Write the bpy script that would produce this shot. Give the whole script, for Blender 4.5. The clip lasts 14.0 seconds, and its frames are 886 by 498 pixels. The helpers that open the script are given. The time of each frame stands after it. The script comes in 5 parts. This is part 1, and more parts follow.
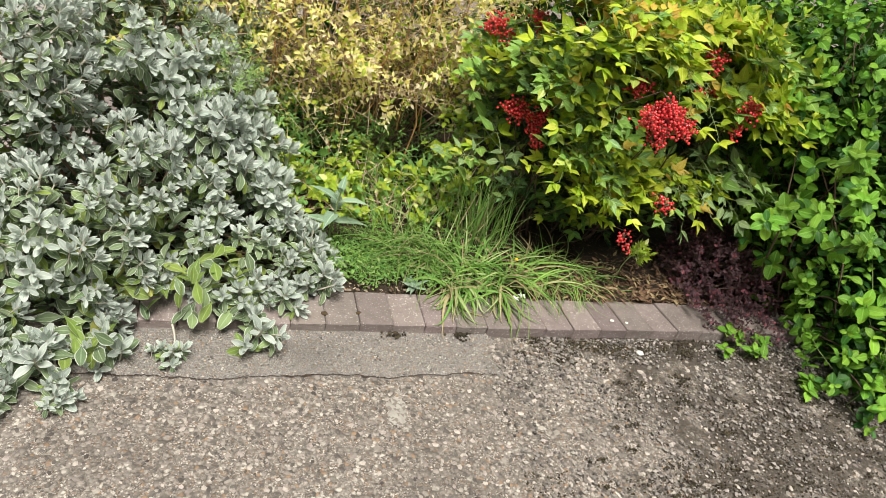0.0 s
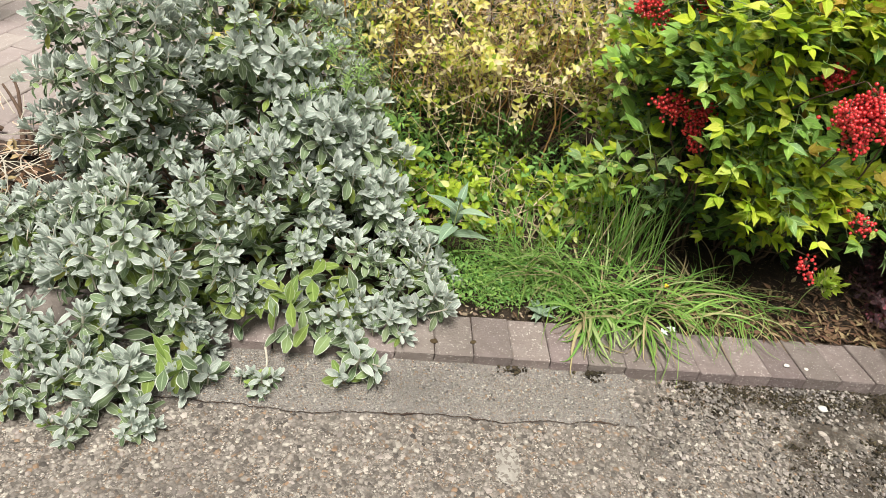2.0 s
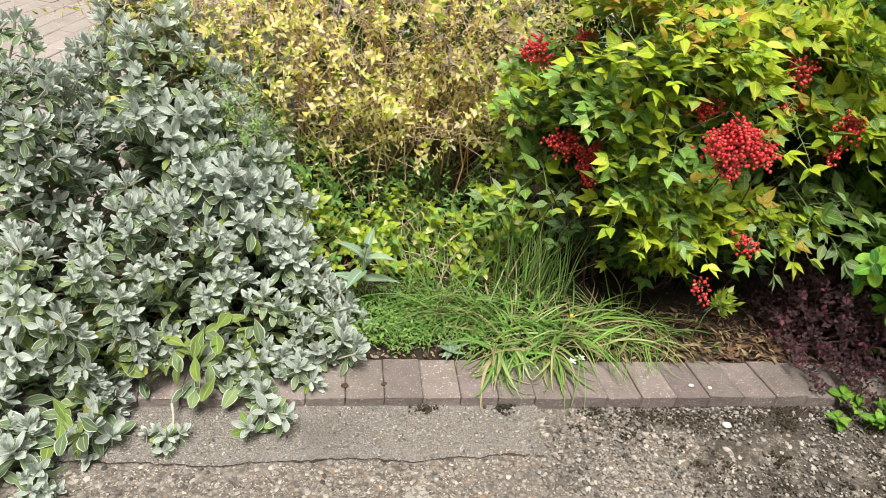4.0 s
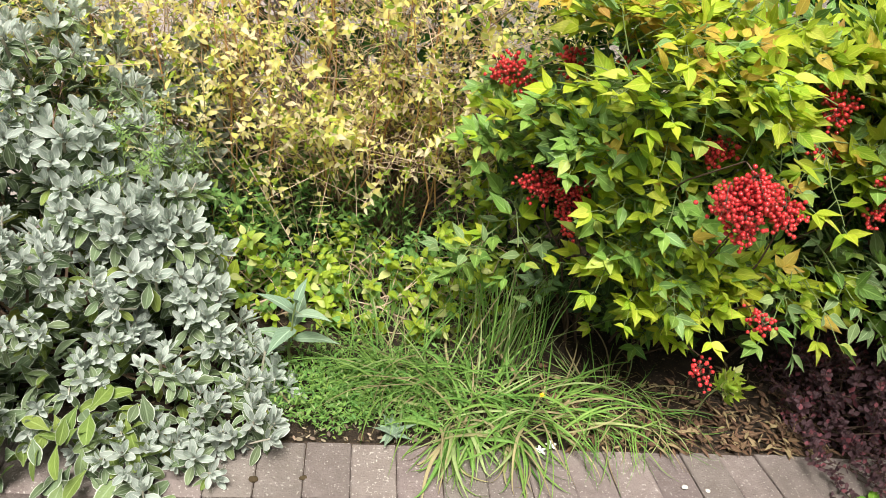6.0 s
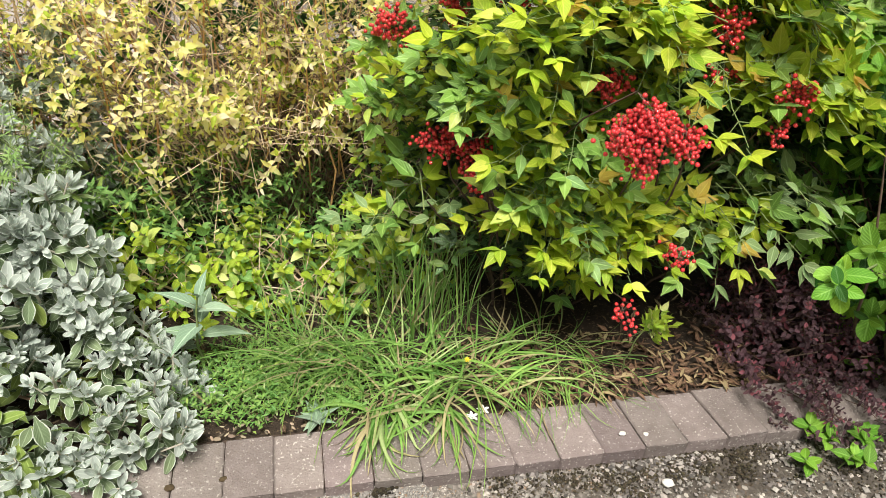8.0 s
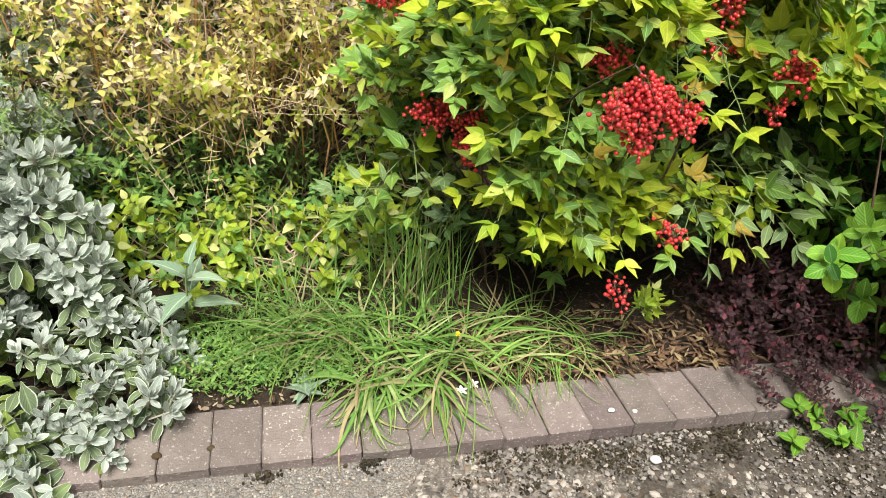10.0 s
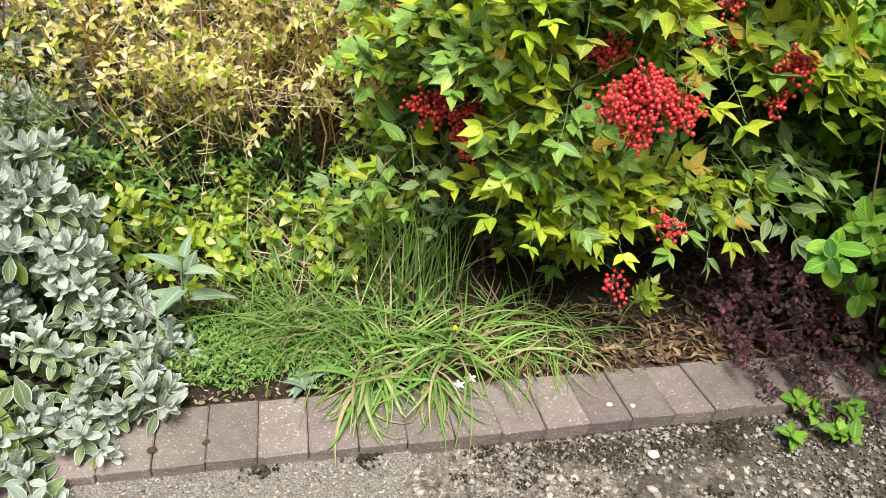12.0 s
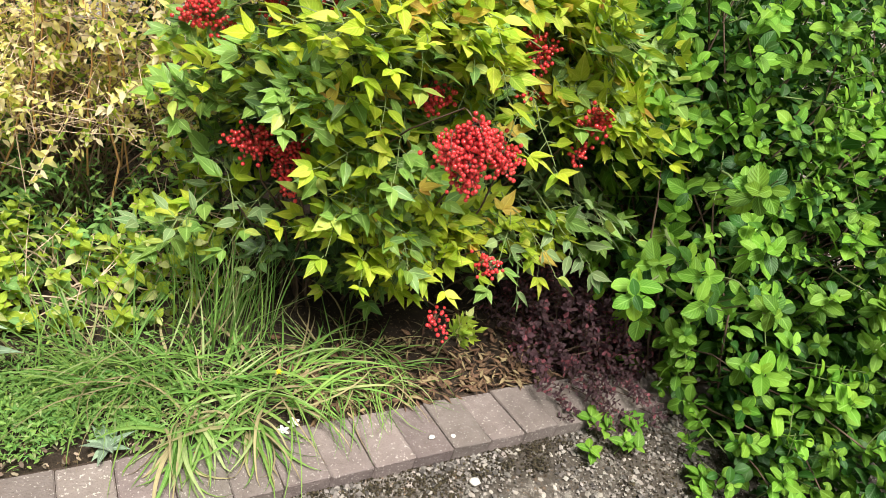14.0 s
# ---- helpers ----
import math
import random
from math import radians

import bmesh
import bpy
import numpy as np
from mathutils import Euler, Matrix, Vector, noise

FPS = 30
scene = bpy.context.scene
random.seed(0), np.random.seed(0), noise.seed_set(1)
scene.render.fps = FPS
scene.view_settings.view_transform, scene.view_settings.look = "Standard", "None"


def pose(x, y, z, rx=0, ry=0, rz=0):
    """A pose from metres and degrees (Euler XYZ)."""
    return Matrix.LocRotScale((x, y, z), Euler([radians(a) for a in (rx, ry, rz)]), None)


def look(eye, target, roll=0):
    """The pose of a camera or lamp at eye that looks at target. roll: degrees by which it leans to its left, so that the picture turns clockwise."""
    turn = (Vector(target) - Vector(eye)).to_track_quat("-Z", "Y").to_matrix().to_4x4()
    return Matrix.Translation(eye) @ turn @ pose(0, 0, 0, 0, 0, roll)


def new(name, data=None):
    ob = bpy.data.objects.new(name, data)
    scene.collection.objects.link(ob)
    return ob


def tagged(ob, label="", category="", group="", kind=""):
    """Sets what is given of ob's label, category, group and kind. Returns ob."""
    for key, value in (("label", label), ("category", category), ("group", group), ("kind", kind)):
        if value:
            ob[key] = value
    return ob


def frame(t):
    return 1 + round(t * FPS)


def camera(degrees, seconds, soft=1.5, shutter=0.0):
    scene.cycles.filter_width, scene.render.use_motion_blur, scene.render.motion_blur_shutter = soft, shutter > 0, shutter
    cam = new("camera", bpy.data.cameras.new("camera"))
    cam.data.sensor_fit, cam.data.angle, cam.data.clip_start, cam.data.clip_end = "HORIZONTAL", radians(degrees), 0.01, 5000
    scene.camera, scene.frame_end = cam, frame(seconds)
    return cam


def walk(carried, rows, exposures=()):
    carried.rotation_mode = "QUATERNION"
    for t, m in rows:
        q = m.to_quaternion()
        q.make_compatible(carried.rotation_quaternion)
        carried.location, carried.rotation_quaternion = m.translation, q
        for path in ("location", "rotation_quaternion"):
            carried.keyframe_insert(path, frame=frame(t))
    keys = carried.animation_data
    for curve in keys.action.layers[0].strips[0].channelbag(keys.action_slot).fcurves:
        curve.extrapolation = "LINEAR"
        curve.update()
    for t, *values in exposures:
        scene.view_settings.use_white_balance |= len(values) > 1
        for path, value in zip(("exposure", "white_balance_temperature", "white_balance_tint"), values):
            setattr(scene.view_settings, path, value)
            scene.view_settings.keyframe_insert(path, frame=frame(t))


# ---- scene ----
cam = camera(62.3, 14.0, soft=0.65)
PATH = [
    (0, (-0.803, 1.094, 1.453), (-0.143, 2.631, 0.358), 16.6),
    (0.5, (-0.656, 1.262, 1.388), (-0.313, 2.842, 0.212), 12.0),
    (1, (-0.63, 1.34, 1.343), (-0.449, 2.909, 0.115), 9.4),
    (1.5, (-0.665, 1.359, 1.35), (-0.467, 2.934, 0.133), 10.2),
    (2, (-0.63, 1.353, 1.356), (-0.395, 2.945, 0.168), 9.9),
    (2.5, (-0.604, 1.342, 1.367), (-0.328, 2.952, 0.214), 9.5),
    (3, (-0.573, 1.317, 1.381), (-0.265, 2.947, 0.263), 9.0),
    (3.5, (-0.533, 1.289, 1.391), (-0.201, 2.94, 0.313), 8.1),
    (3.7, (-0.512, 1.286, 1.397), (-0.177, 2.94, 0.324), 7.8),
    (5.8, (-0.354, 1.645, 1.359), (-0.003, 3.284, 0.268), 12.4),
    (6, (-0.277, 1.679, 1.349), (0.02, 3.325, 0.252), 9.5),
    (6.5, (-0.173, 1.717, 1.314), (0.11, 3.334, 0.172), 5.0),
    (7, (-0.158, 1.728, 1.31), (0.181, 3.325, 0.155), 4.1),
    (7.5, (-0.144, 1.727, 1.311), (0.225, 3.313, 0.15), 3.9),
    (8, (-0.135, 1.724, 1.311), (0.26, 3.309, 0.157), 4.6),
    (10.5, (-0.127, 1.723, 1.287), (0.276, 3.261, 0.074), 6.2),
    (11, (-0.126, 1.726, 1.284), (0.273, 3.255, 0.059), 6.1),
    (11.5, (-0.121, 1.73, 1.286), (0.273, 3.259, 0.058), 5.9),
    (12, (-0.121, 1.731, 1.287), (0.285, 3.27, 0.076), 6.2),
    (12.5, (-0.122, 1.732, 1.292), (0.309, 3.283, 0.106), 6.8),
    (13, (-0.111, 1.735, 1.301), (0.404, 3.284, 0.144), 8.6),
    (13.5, (-0.175, 1.778, 1.301), (0.564, 3.266, 0.188), 13.1),
    (14, (-0.25, 1.81, 1.304), (0.761, 3.168, 0.239), 18.1),
]
walk(cam, [(t, look(eye, target, roll)) for t, eye, target, roll in PATH], exposures=[(0, 0.8), (3.5, 0.82), (6, 0.93), (12.5, 0.97), (14, 1.1)])

# ---- light ----
SUN_EL, SUN_AZ = 68.0, 196.0
world = bpy.data.worlds.new("overcast_sky")
scene.world = world
world.use_nodes = True
wn, wl = world.node_tree.nodes, world.node_tree.links
sky = wn.new("ShaderNodeTexSky")
sky.sky_type, sky.sun_disc = "NISHITA", False
sky.sun_elevation, sky.sun_rotation = radians(SUN_EL), radians(SUN_AZ)
sky.air_density, sky.dust_density = 1.0, 4.0
pale = wn.new("ShaderNodeHueSaturation")
pale.inputs["Saturation"].default_value = 0.2
wl.new(sky.outputs["Color"], pale.inputs["Color"])
wl.new(pale.outputs["Color"], wn["Background"].inputs["Color"])
wn["Background"].inputs["Strength"].default_value = 0.030
sun = new("sun", bpy.data.lights.new("sun", "SUN"))
sun.data.energy, sun.data.angle, sun.data.color = 3.45, radians(26), (1.0, 0.965, 0.91)
sd = Vector((math.sin(radians(SUN_AZ)) * math.cos(radians(SUN_EL)), math.cos(radians(SUN_AZ)) * math.cos(radians(SUN_EL)), math.sin(radians(SUN_EL))))
sun.matrix_world = look(sd * 30, (0, 0, 0))


# ---- materials ----
def shader(name):
    m = bpy.data.materials.new(name)
    m.use_nodes = True
    return m, m.node_tree.nodes, m.node_tree.links, m.node_tree.nodes["Principled BSDF"]


def mixer(n, l, fac, a, b, how="MIX"):
    k = n.new("ShaderNodeMix")
    k.data_type, k.blend_type = "RGBA", how
    for sock, val in ((k.inputs[0], fac), (k.inputs[6], a), (k.inputs[7], b)):
        if isinstance(val, (int, float)):
            sock.default_value = val
        elif isinstance(val, (tuple, list)):
            sock.default_value = (*val, 1)
        else:
            l.new(val, sock)
    return k.outputs[2]


def calc(n, l, op, a, b=0.0):
    k = n.new("ShaderNodeMath")
    k.operation = op
    for sock, val in zip(k.inputs, (a, b)):
        if isinstance(val, (int, float)):
            sock.default_value = val
        else:
            l.new(val, sock)
    return k.outputs[0]


def step(n, l, val, lo, hi, to_lo=0.0, to_hi=1.0):
    k = n.new("ShaderNodeMapRange")
    l.new(val, k.inputs[0])
    for i, v in enumerate((lo, hi, to_lo, to_hi)):
        k.inputs[i + 1].default_value = v
    return k.outputs[0]


def grain(n, l, scale, detail=4.0, rough=0.6, where=None):
    k = n.new("ShaderNodeTexNoise")
    k.inputs["Scale"].default_value, k.inputs["Detail"].default_value, k.inputs["Roughness"].default_value = scale, detail, rough
    if where is None:
        where = n.new("ShaderNodeTexCoord").outputs["Object"]
    l.new(where, k.inputs["Vector"])
    return k.outputs["Fac"]


def leaf_material(name, young, old, odd, rim=None, rim_at=0.8, rib=0.15, rough=0.55, through_light=0.25, felt=0.0, odd_share=0.12, veins=0.3, tip=None, tone_range=(0.78, 1.18), blotch=0.35, spec=0.22):
    """A leaf: two tones by leaf, a third on some leaves, a paler rim, a midrib and side veins along the blade."""
    m, n, l, p = shader(name)
    uv = n.new("ShaderNodeUVMap").outputs[0]
    sep = n.new("ShaderNodeSeparateXYZ")
    l.new(uv, sep.inputs[0])
    side = calc(n, l, "ABSOLUTE", calc(n, l, "SUBTRACT", sep.outputs[0], 0.5))
    rnd = n.new("ShaderNodeNewGeometry").outputs["Random Per Island"]
    obr = n.new("ShaderNodeObjectInfo").outputs["Random"]
    col = mixer(n, l, rnd, young, old)
    pick = calc(n, l, "FRACT", calc(n, l, "ADD", calc(n, l, "MULTIPLY", rnd, 7.31), obr))
    col = mixer(n, l, step(n, l, pick, 1 - odd_share, 1 - odd_share + 0.03), col, odd)
    if tip is not None:
        col = mixer(n, l, step(n, l, sep.outputs[1], 0.55, 1.0, 0.0, 0.8), col, tip)
    blot = grain(n, l, 90.0)
    col = mixer(n, l, step(n, l, blot, 0.3, 0.75, 0.0, blotch), col, [c * 0.6 for c in old])
    tone = n.new("ShaderNodeHueSaturation")
    l.new(col, tone.inputs["Color"])
    l.new(step(n, l, obr, 0.0, 1.0, *tone_range), tone.inputs["Value"])
    l.new(step(n, l, pick, 0.0, 1.0, 0.485, 0.515), tone.inputs["Hue"])
    col = tone.outputs[0]
    ribm = step(n, l, side, 0.02, 0.06, rib, 0.0)
    col = mixer(n, l, ribm, col, [min(1, c * 1.5 + 0.12) for c in young])
    slant = calc(n, l, "ADD", calc(n, l, "MULTIPLY", sep.outputs[1], 42.0), calc(n, l, "MULTIPLY", side, -34.0))
    wave = calc(n, l, "SINE", slant)
    col = mixer(n, l, step(n, l, wave, 0.75, 1.0, 0.0, veins), col, [min(1, c * 1.35 + 0.05) for c in young])
    if rim is not None:
        edge = calc(n, l, "ADD", side, step(n, l, grain(n, l, 160.0), 0.0, 1.0, -0.04, 0.04))
        col = mixer(n, l, step(n, l, edge, rim_at * 0.5, rim_at * 0.5 + 0.06), col, rim)
    l.new(col, p.inputs["Base Color"])
    p.inputs["Roughness"].default_value = rough
    p.inputs["Specular IOR Level"].default_value = spec
    if felt:
        p.inputs["Sheen Weight"].default_value, p.inputs["Sheen Roughness"].default_value = felt, 0.6
    bump = n.new("ShaderNodeBump")
    bump.inputs["Strength"].default_value, bump.inputs["Distance"].default_value = 0.35, 0.002
    l.new(calc(n, l, "ADD", calc(n, l, "MULTIPLY", wave, 0.3), grain(n, l, 260.0)), bump.inputs["Height"])
    l.new(bump.outputs[0], p.inputs["Normal"])
    if through_light:
        tr = n.new("ShaderNodeBsdfTranslucent")
        l.new(col, tr.inputs["Color"])
        mx = n.new("ShaderNodeMixShader")
        mx.inputs[0].default_value = through_light
        l.new(p.outputs[0], mx.inputs[1]), l.new(tr.outputs[0], mx.inputs[2])
        l.new(mx.outputs[0], n["Material Output"].inputs[0])
    return m


def rough_material(name, a, b, scale, spot=None, spot_scale=40.0, spot_cut=(0.6, 0.7), rough=0.9, bump=0.4, depth=0.004, islands=0.0, spec=0.3, objects=0.0):
    """Stone, soil, bark and the like: two tones by large noise, specks of a third, fine relief."""
    m, n, l, p = shader(name)
    geo = n.new("ShaderNodeNewGeometry")
    where = geo.outputs["Position"]
    col = mixer(n, l, step(n, l, grain(n, l, scale, 6.0, 0.65, where), 0.3, 0.7), a, b)
    col = mixer(n, l, step(n, l, grain(n, l, scale * 0.13, 3.0, 0.5, where), 0.35, 0.7, 0.0, 0.45), col, [c * 0.62 for c in a])
    if spot is not None:
        col = mixer(n, l, step(n, l, grain(n, l, spot_scale, 2.0, 0.5, where), *spot_cut), col, spot)
    if islands or objects:
        tone = n.new("ShaderNodeHueSaturation")
        l.new(col, tone.inputs["Color"])
        r = geo.outputs["Random Per Island"] if islands else n.new("ShaderNodeObjectInfo").outputs["Random"]
        k = islands or objects
        l.new(step(n, l, r, 0.0, 1.0, 1 - k, 1 + k), tone.inputs["Value"])
        l.new(step(n, l, calc(n, l, "FRACT", calc(n, l, "MULTIPLY", r, 5.7)), 0.0, 1.0, 0.48, 0.52), tone.inputs["Hue"])
        col = tone.outputs[0]
    l.new(col, p.inputs["Base Color"])
    p.inputs["Roughness"].default_value, p.inputs["Specular IOR Level"].default_value = rough, spec
    bm_ = n.new("ShaderNodeBump")
    bm_.inputs["Strength"].default_value, bm_.inputs["Distance"].default_value = bump, depth
    l.new(calc(n, l, "ADD", grain(n, l, scale * 3, 6.0, 0.7, where), grain(n, l, 220.0, 3.0, 0.6, where)), bm_.inputs["Height"])
    l.new(bm_.outputs[0], p.inputs["Normal"])
    return m


M_SILVER = leaf_material("silver_felt_leaf", (0.54, 0.60, 0.525), (0.42, 0.49, 0.415), (0.60, 0.65, 0.575), rim=(0.82, 0.85, 0.77), rim_at=0.78, rib=0.3, rough=0.9, through_light=0.3, felt=0.3, veins=0.05, blotch=0.1, tone_range=(0.92, 1.12))
M_SAGE = leaf_material("green_leaf_with_white_felt_rim", (0.22, 0.29, 0.15), (0.12, 0.175, 0.085), (0.28, 0.35, 0.14), rim=(0.62, 0.67, 0.54), rim_at=0.82, rib=0.4, rough=0.7, through_light=0.1, veins=0.2)
M_SAGE_OLD = leaf_material("ageing_yellow_green_leaf", (0.27, 0.36, 0.075), (0.16, 0.24, 0.055), (0.42, 0.38, 0.09), rim=(0.46, 0.51, 0.33), rim_at=0.86, rib=0.4, through_light=0.2, veins=0.2)
M_NAND = leaf_material("lime_young_leaf", (0.58, 0.69, 0.055), (0.33, 0.52, 0.04), (0.73, 0.70, 0.12), rib=0.3, rough=0.42, through_light=0.4, tip=(0.56, 0.58, 0.06), odd_share=0.12)
M_NAND_RED = leaf_material("bronze_young_leaf", (0.68, 0.54, 0.08), (0.62, 0.42, 0.09), (0.62, 0.30, 0.10), rib=0.3, rough=0.45, through_light=0.4, tip=(0.58, 0.34, 0.08))
M_NAND_MID = leaf_material("mid_green_leaf", (0.26, 0.43, 0.075), (0.14, 0.28, 0.06), (0.50, 0.53, 0.10), rim=(0.36, 0.48, 0.16), rim_at=0.9, rib=0.5, rough=0.36, through_light=0.25, odd_share=0.14, spec=0.5)
M_NAND_SAGE = leaf_material("dull_sage_leaf", (0.26, 0.36, 0.14), (0.16, 0.26, 0.10), (0.36, 0.44, 0.16), rim=(0.46, 0.52, 0.26), rim_at=0.88, rib=0.5, rough=0.45, through_light=0.2)
# older glossy leaf, its green lowered further to paint shade inside the berried shrub
M_NAND_SHADE = leaf_material("dark_glossy_shade_leaf", (0.085, 0.165, 0.045), (0.036, 0.085, 0.03), (0.18, 0.24, 0.06), rim=(0.20, 0.27, 0.10), rim_at=0.9, rib=0.5, rough=0.33, through_light=0.1, odd_share=0.1, spec=0.5)
M_GREEN = leaf_material("fresh_green_leaf", (0.235, 0.46, 0.04), (0.12, 0.30, 0.032), (0.33, 0.53, 0.065), rib=0.35, rough=0.5, through_light=0.3, veins=0.35, tone_range=(0.65, 1.2))
# deep green of old and evergreen leaves, darkened further to paint shade among inner foliage
M_GREEN_DEEP_SHADE = leaf_material("deep_green_and_shade_leaf", (0.05, 0.15, 0.018), (0.022, 0.08, 0.014), (0.10, 0.22, 0.025), rib=0.3, rough=0.4, through_light=0.12)
M_GOLD = leaf_material("cream_and_gold_leaf", (0.96, 0.90, 0.45), (0.90, 0.86, 0.20), (0.96, 0.81, 0.58), rib=0.1, rough=0.5, through_light=0.5, odd_share=0.28, veins=0.1, tone_range=(1.04, 1.15), blotch=0.08)
M_LIME = leaf_material("yellow_green_leaf", (0.48, 0.59, 0.055), (0.25, 0.41, 0.05), (0.78, 0.76, 0.32), rib=0.3, rough=0.5, through_light=0.36, odd_share=0.18, tone_range=(0.8, 1.15), blotch=0.25)
M_FERNY = leaf_material("fine_mid_green_leaf", (0.30, 0.50, 0.13), (0.15, 0.33, 0.09), (0.46, 0.56, 0.12), rib=0.3, rough=0.5, through_light=0.35, tone_range=(0.9, 1.15))
M_PURPLE = leaf_material("dark_purple_leaf", (0.13, 0.062, 0.07), (0.055, 0.03, 0.035), (0.30, 0.085, 0.12), rim=(0.26, 0.17, 0.18), rim_at=0.9, rib=0.3, rough=0.5, through_light=0.06, odd_share=0.18)
M_FEATHER = leaf_material("pale_feathery_leaf", (0.36, 0.52, 0.16), (0.22, 0.38, 0.11), (0.45, 0.55, 0.20), rib=0.2, rough=0.6, through_light=0.3, tone_range=(0.95, 1.15))
M_SPRIG = leaf_material("dusty_grey_green_leaf", (0.30, 0.42, 0.27), (0.21, 0.32, 0.20), (0.34, 0.45, 0.29), rib=0.6, rough=0.75, through_light=0.2, felt=0.2)
M_GRASS = leaf_material("grass_blade", (0.30, 0.49, 0.11), (0.13, 0.29, 0.055), (0.50, 0.56, 0.24), rib=0.4, rough=0.5, through_light=0.3, odd_share=0.12, veins=0.0)
M_STRAW = leaf_material("dry_grass_blade", (0.48, 0.42, 0.22), (0.34, 0.28, 0.14), (0.42, 0.45, 0.18), rib=0.2, rough=0.8, through_light=0.2, veins=0.0)
M_DRYLEAF = leaf_material("dry_fallen_leaf", (0.25, 0.15, 0.08), (0.09, 0.052, 0.034), (0.45, 0.33, 0.18), rib=0.4, rough=0.8, through_light=0.1, odd_share=0.25)
M_TWIG = rough_material("pale_twig_bark", (0.62, 0.45, 0.31), (0.76, 0.60, 0.44), 60.0, islands=0.3, bump=0.3, depth=0.001, objects=0.2)
M_ORANGE = rough_material("orange_stem_bark", (0.68, 0.36, 0.13), (0.60, 0.42, 0.18), 50.0, islands=0.25, bump=0.3, depth=0.001)
M_BROWNTWIG = rough_material("brown_twig_bark", (0.24, 0.155, 0.10), (0.40, 0.28, 0.19), 60.0, islands=0.4, bump=0.3, depth=0.001, objects=0.3)
M_STEM = rough_material("brown_stem_bark", (0.09, 0.06, 0.04), (0.16, 0.11, 0.075), 60.0, islands=0.3, bump=0.5, depth=0.002)
M_FELTSTEM = rough_material("felted_stem", (0.48, 0.44, 0.34), (0.62, 0.58, 0.47), 70.0, islands=0.2, bump=0.3, depth=0.001)
M_GSTEM = rough_material("green_stem", (0.14, 0.22, 0.07), (0.22, 0.26, 0.10), 60.0, islands=0.3, bump=0.2, depth=0.001)
M_SOIL = rough_material("dark_garden_soil", (0.045, 0.032, 0.022), (0.085, 0.06, 0.04), 45.0, spot=(0.20, 0.14, 0.08), spot_scale=120.0, spot_cut=(0.62, 0.66), bump=0.9, depth=0.012)
M_CHIP = rough_material("pale_chip", (0.36, 0.29, 0.21), (0.20, 0.14, 0.09), 60.0, islands=0.8, bump=0.3, depth=0.001)
M_MOSS = rough_material("dark_moss_clump", (0.05, 0.040, 0.024), (0.11, 0.088, 0.05), 110.0, islands=0.7, bump=1.0, depth=0.005)
M_WOOD = rough_material("dark_brown_stained_wood", (0.075, 0.035, 0.025), (0.11, 0.05, 0.035), 30.0, rough=0.6, bump=0.3, depth=0.002)


def berry_material():
    m, n, l, p = shader("red_berry_skin")
    rnd = n.new("ShaderNodeNewGeometry").outputs["Random Per Island"]
    col = mixer(n, l, rnd, (0.76, 0.045, 0.045), (0.56, 0.018, 0.028))
    col = mixer(n, l, step(n, l, rnd, 0.93, 0.96), col, (0.55, 0.10, 0.05))
    col = mixer(n, l, step(n, l, grain(n, l, 120.0), 0.4, 0.8, 0.0, 0.5), col, (0.78, 0.13, 0.11))
    l.new(col, p.inputs["Base Color"])
    p.inputs["Roughness"].default_value, p.inputs["Coat Weight"].default_value = 0.3, 0.5
    return m


M_BERRY = berry_material()


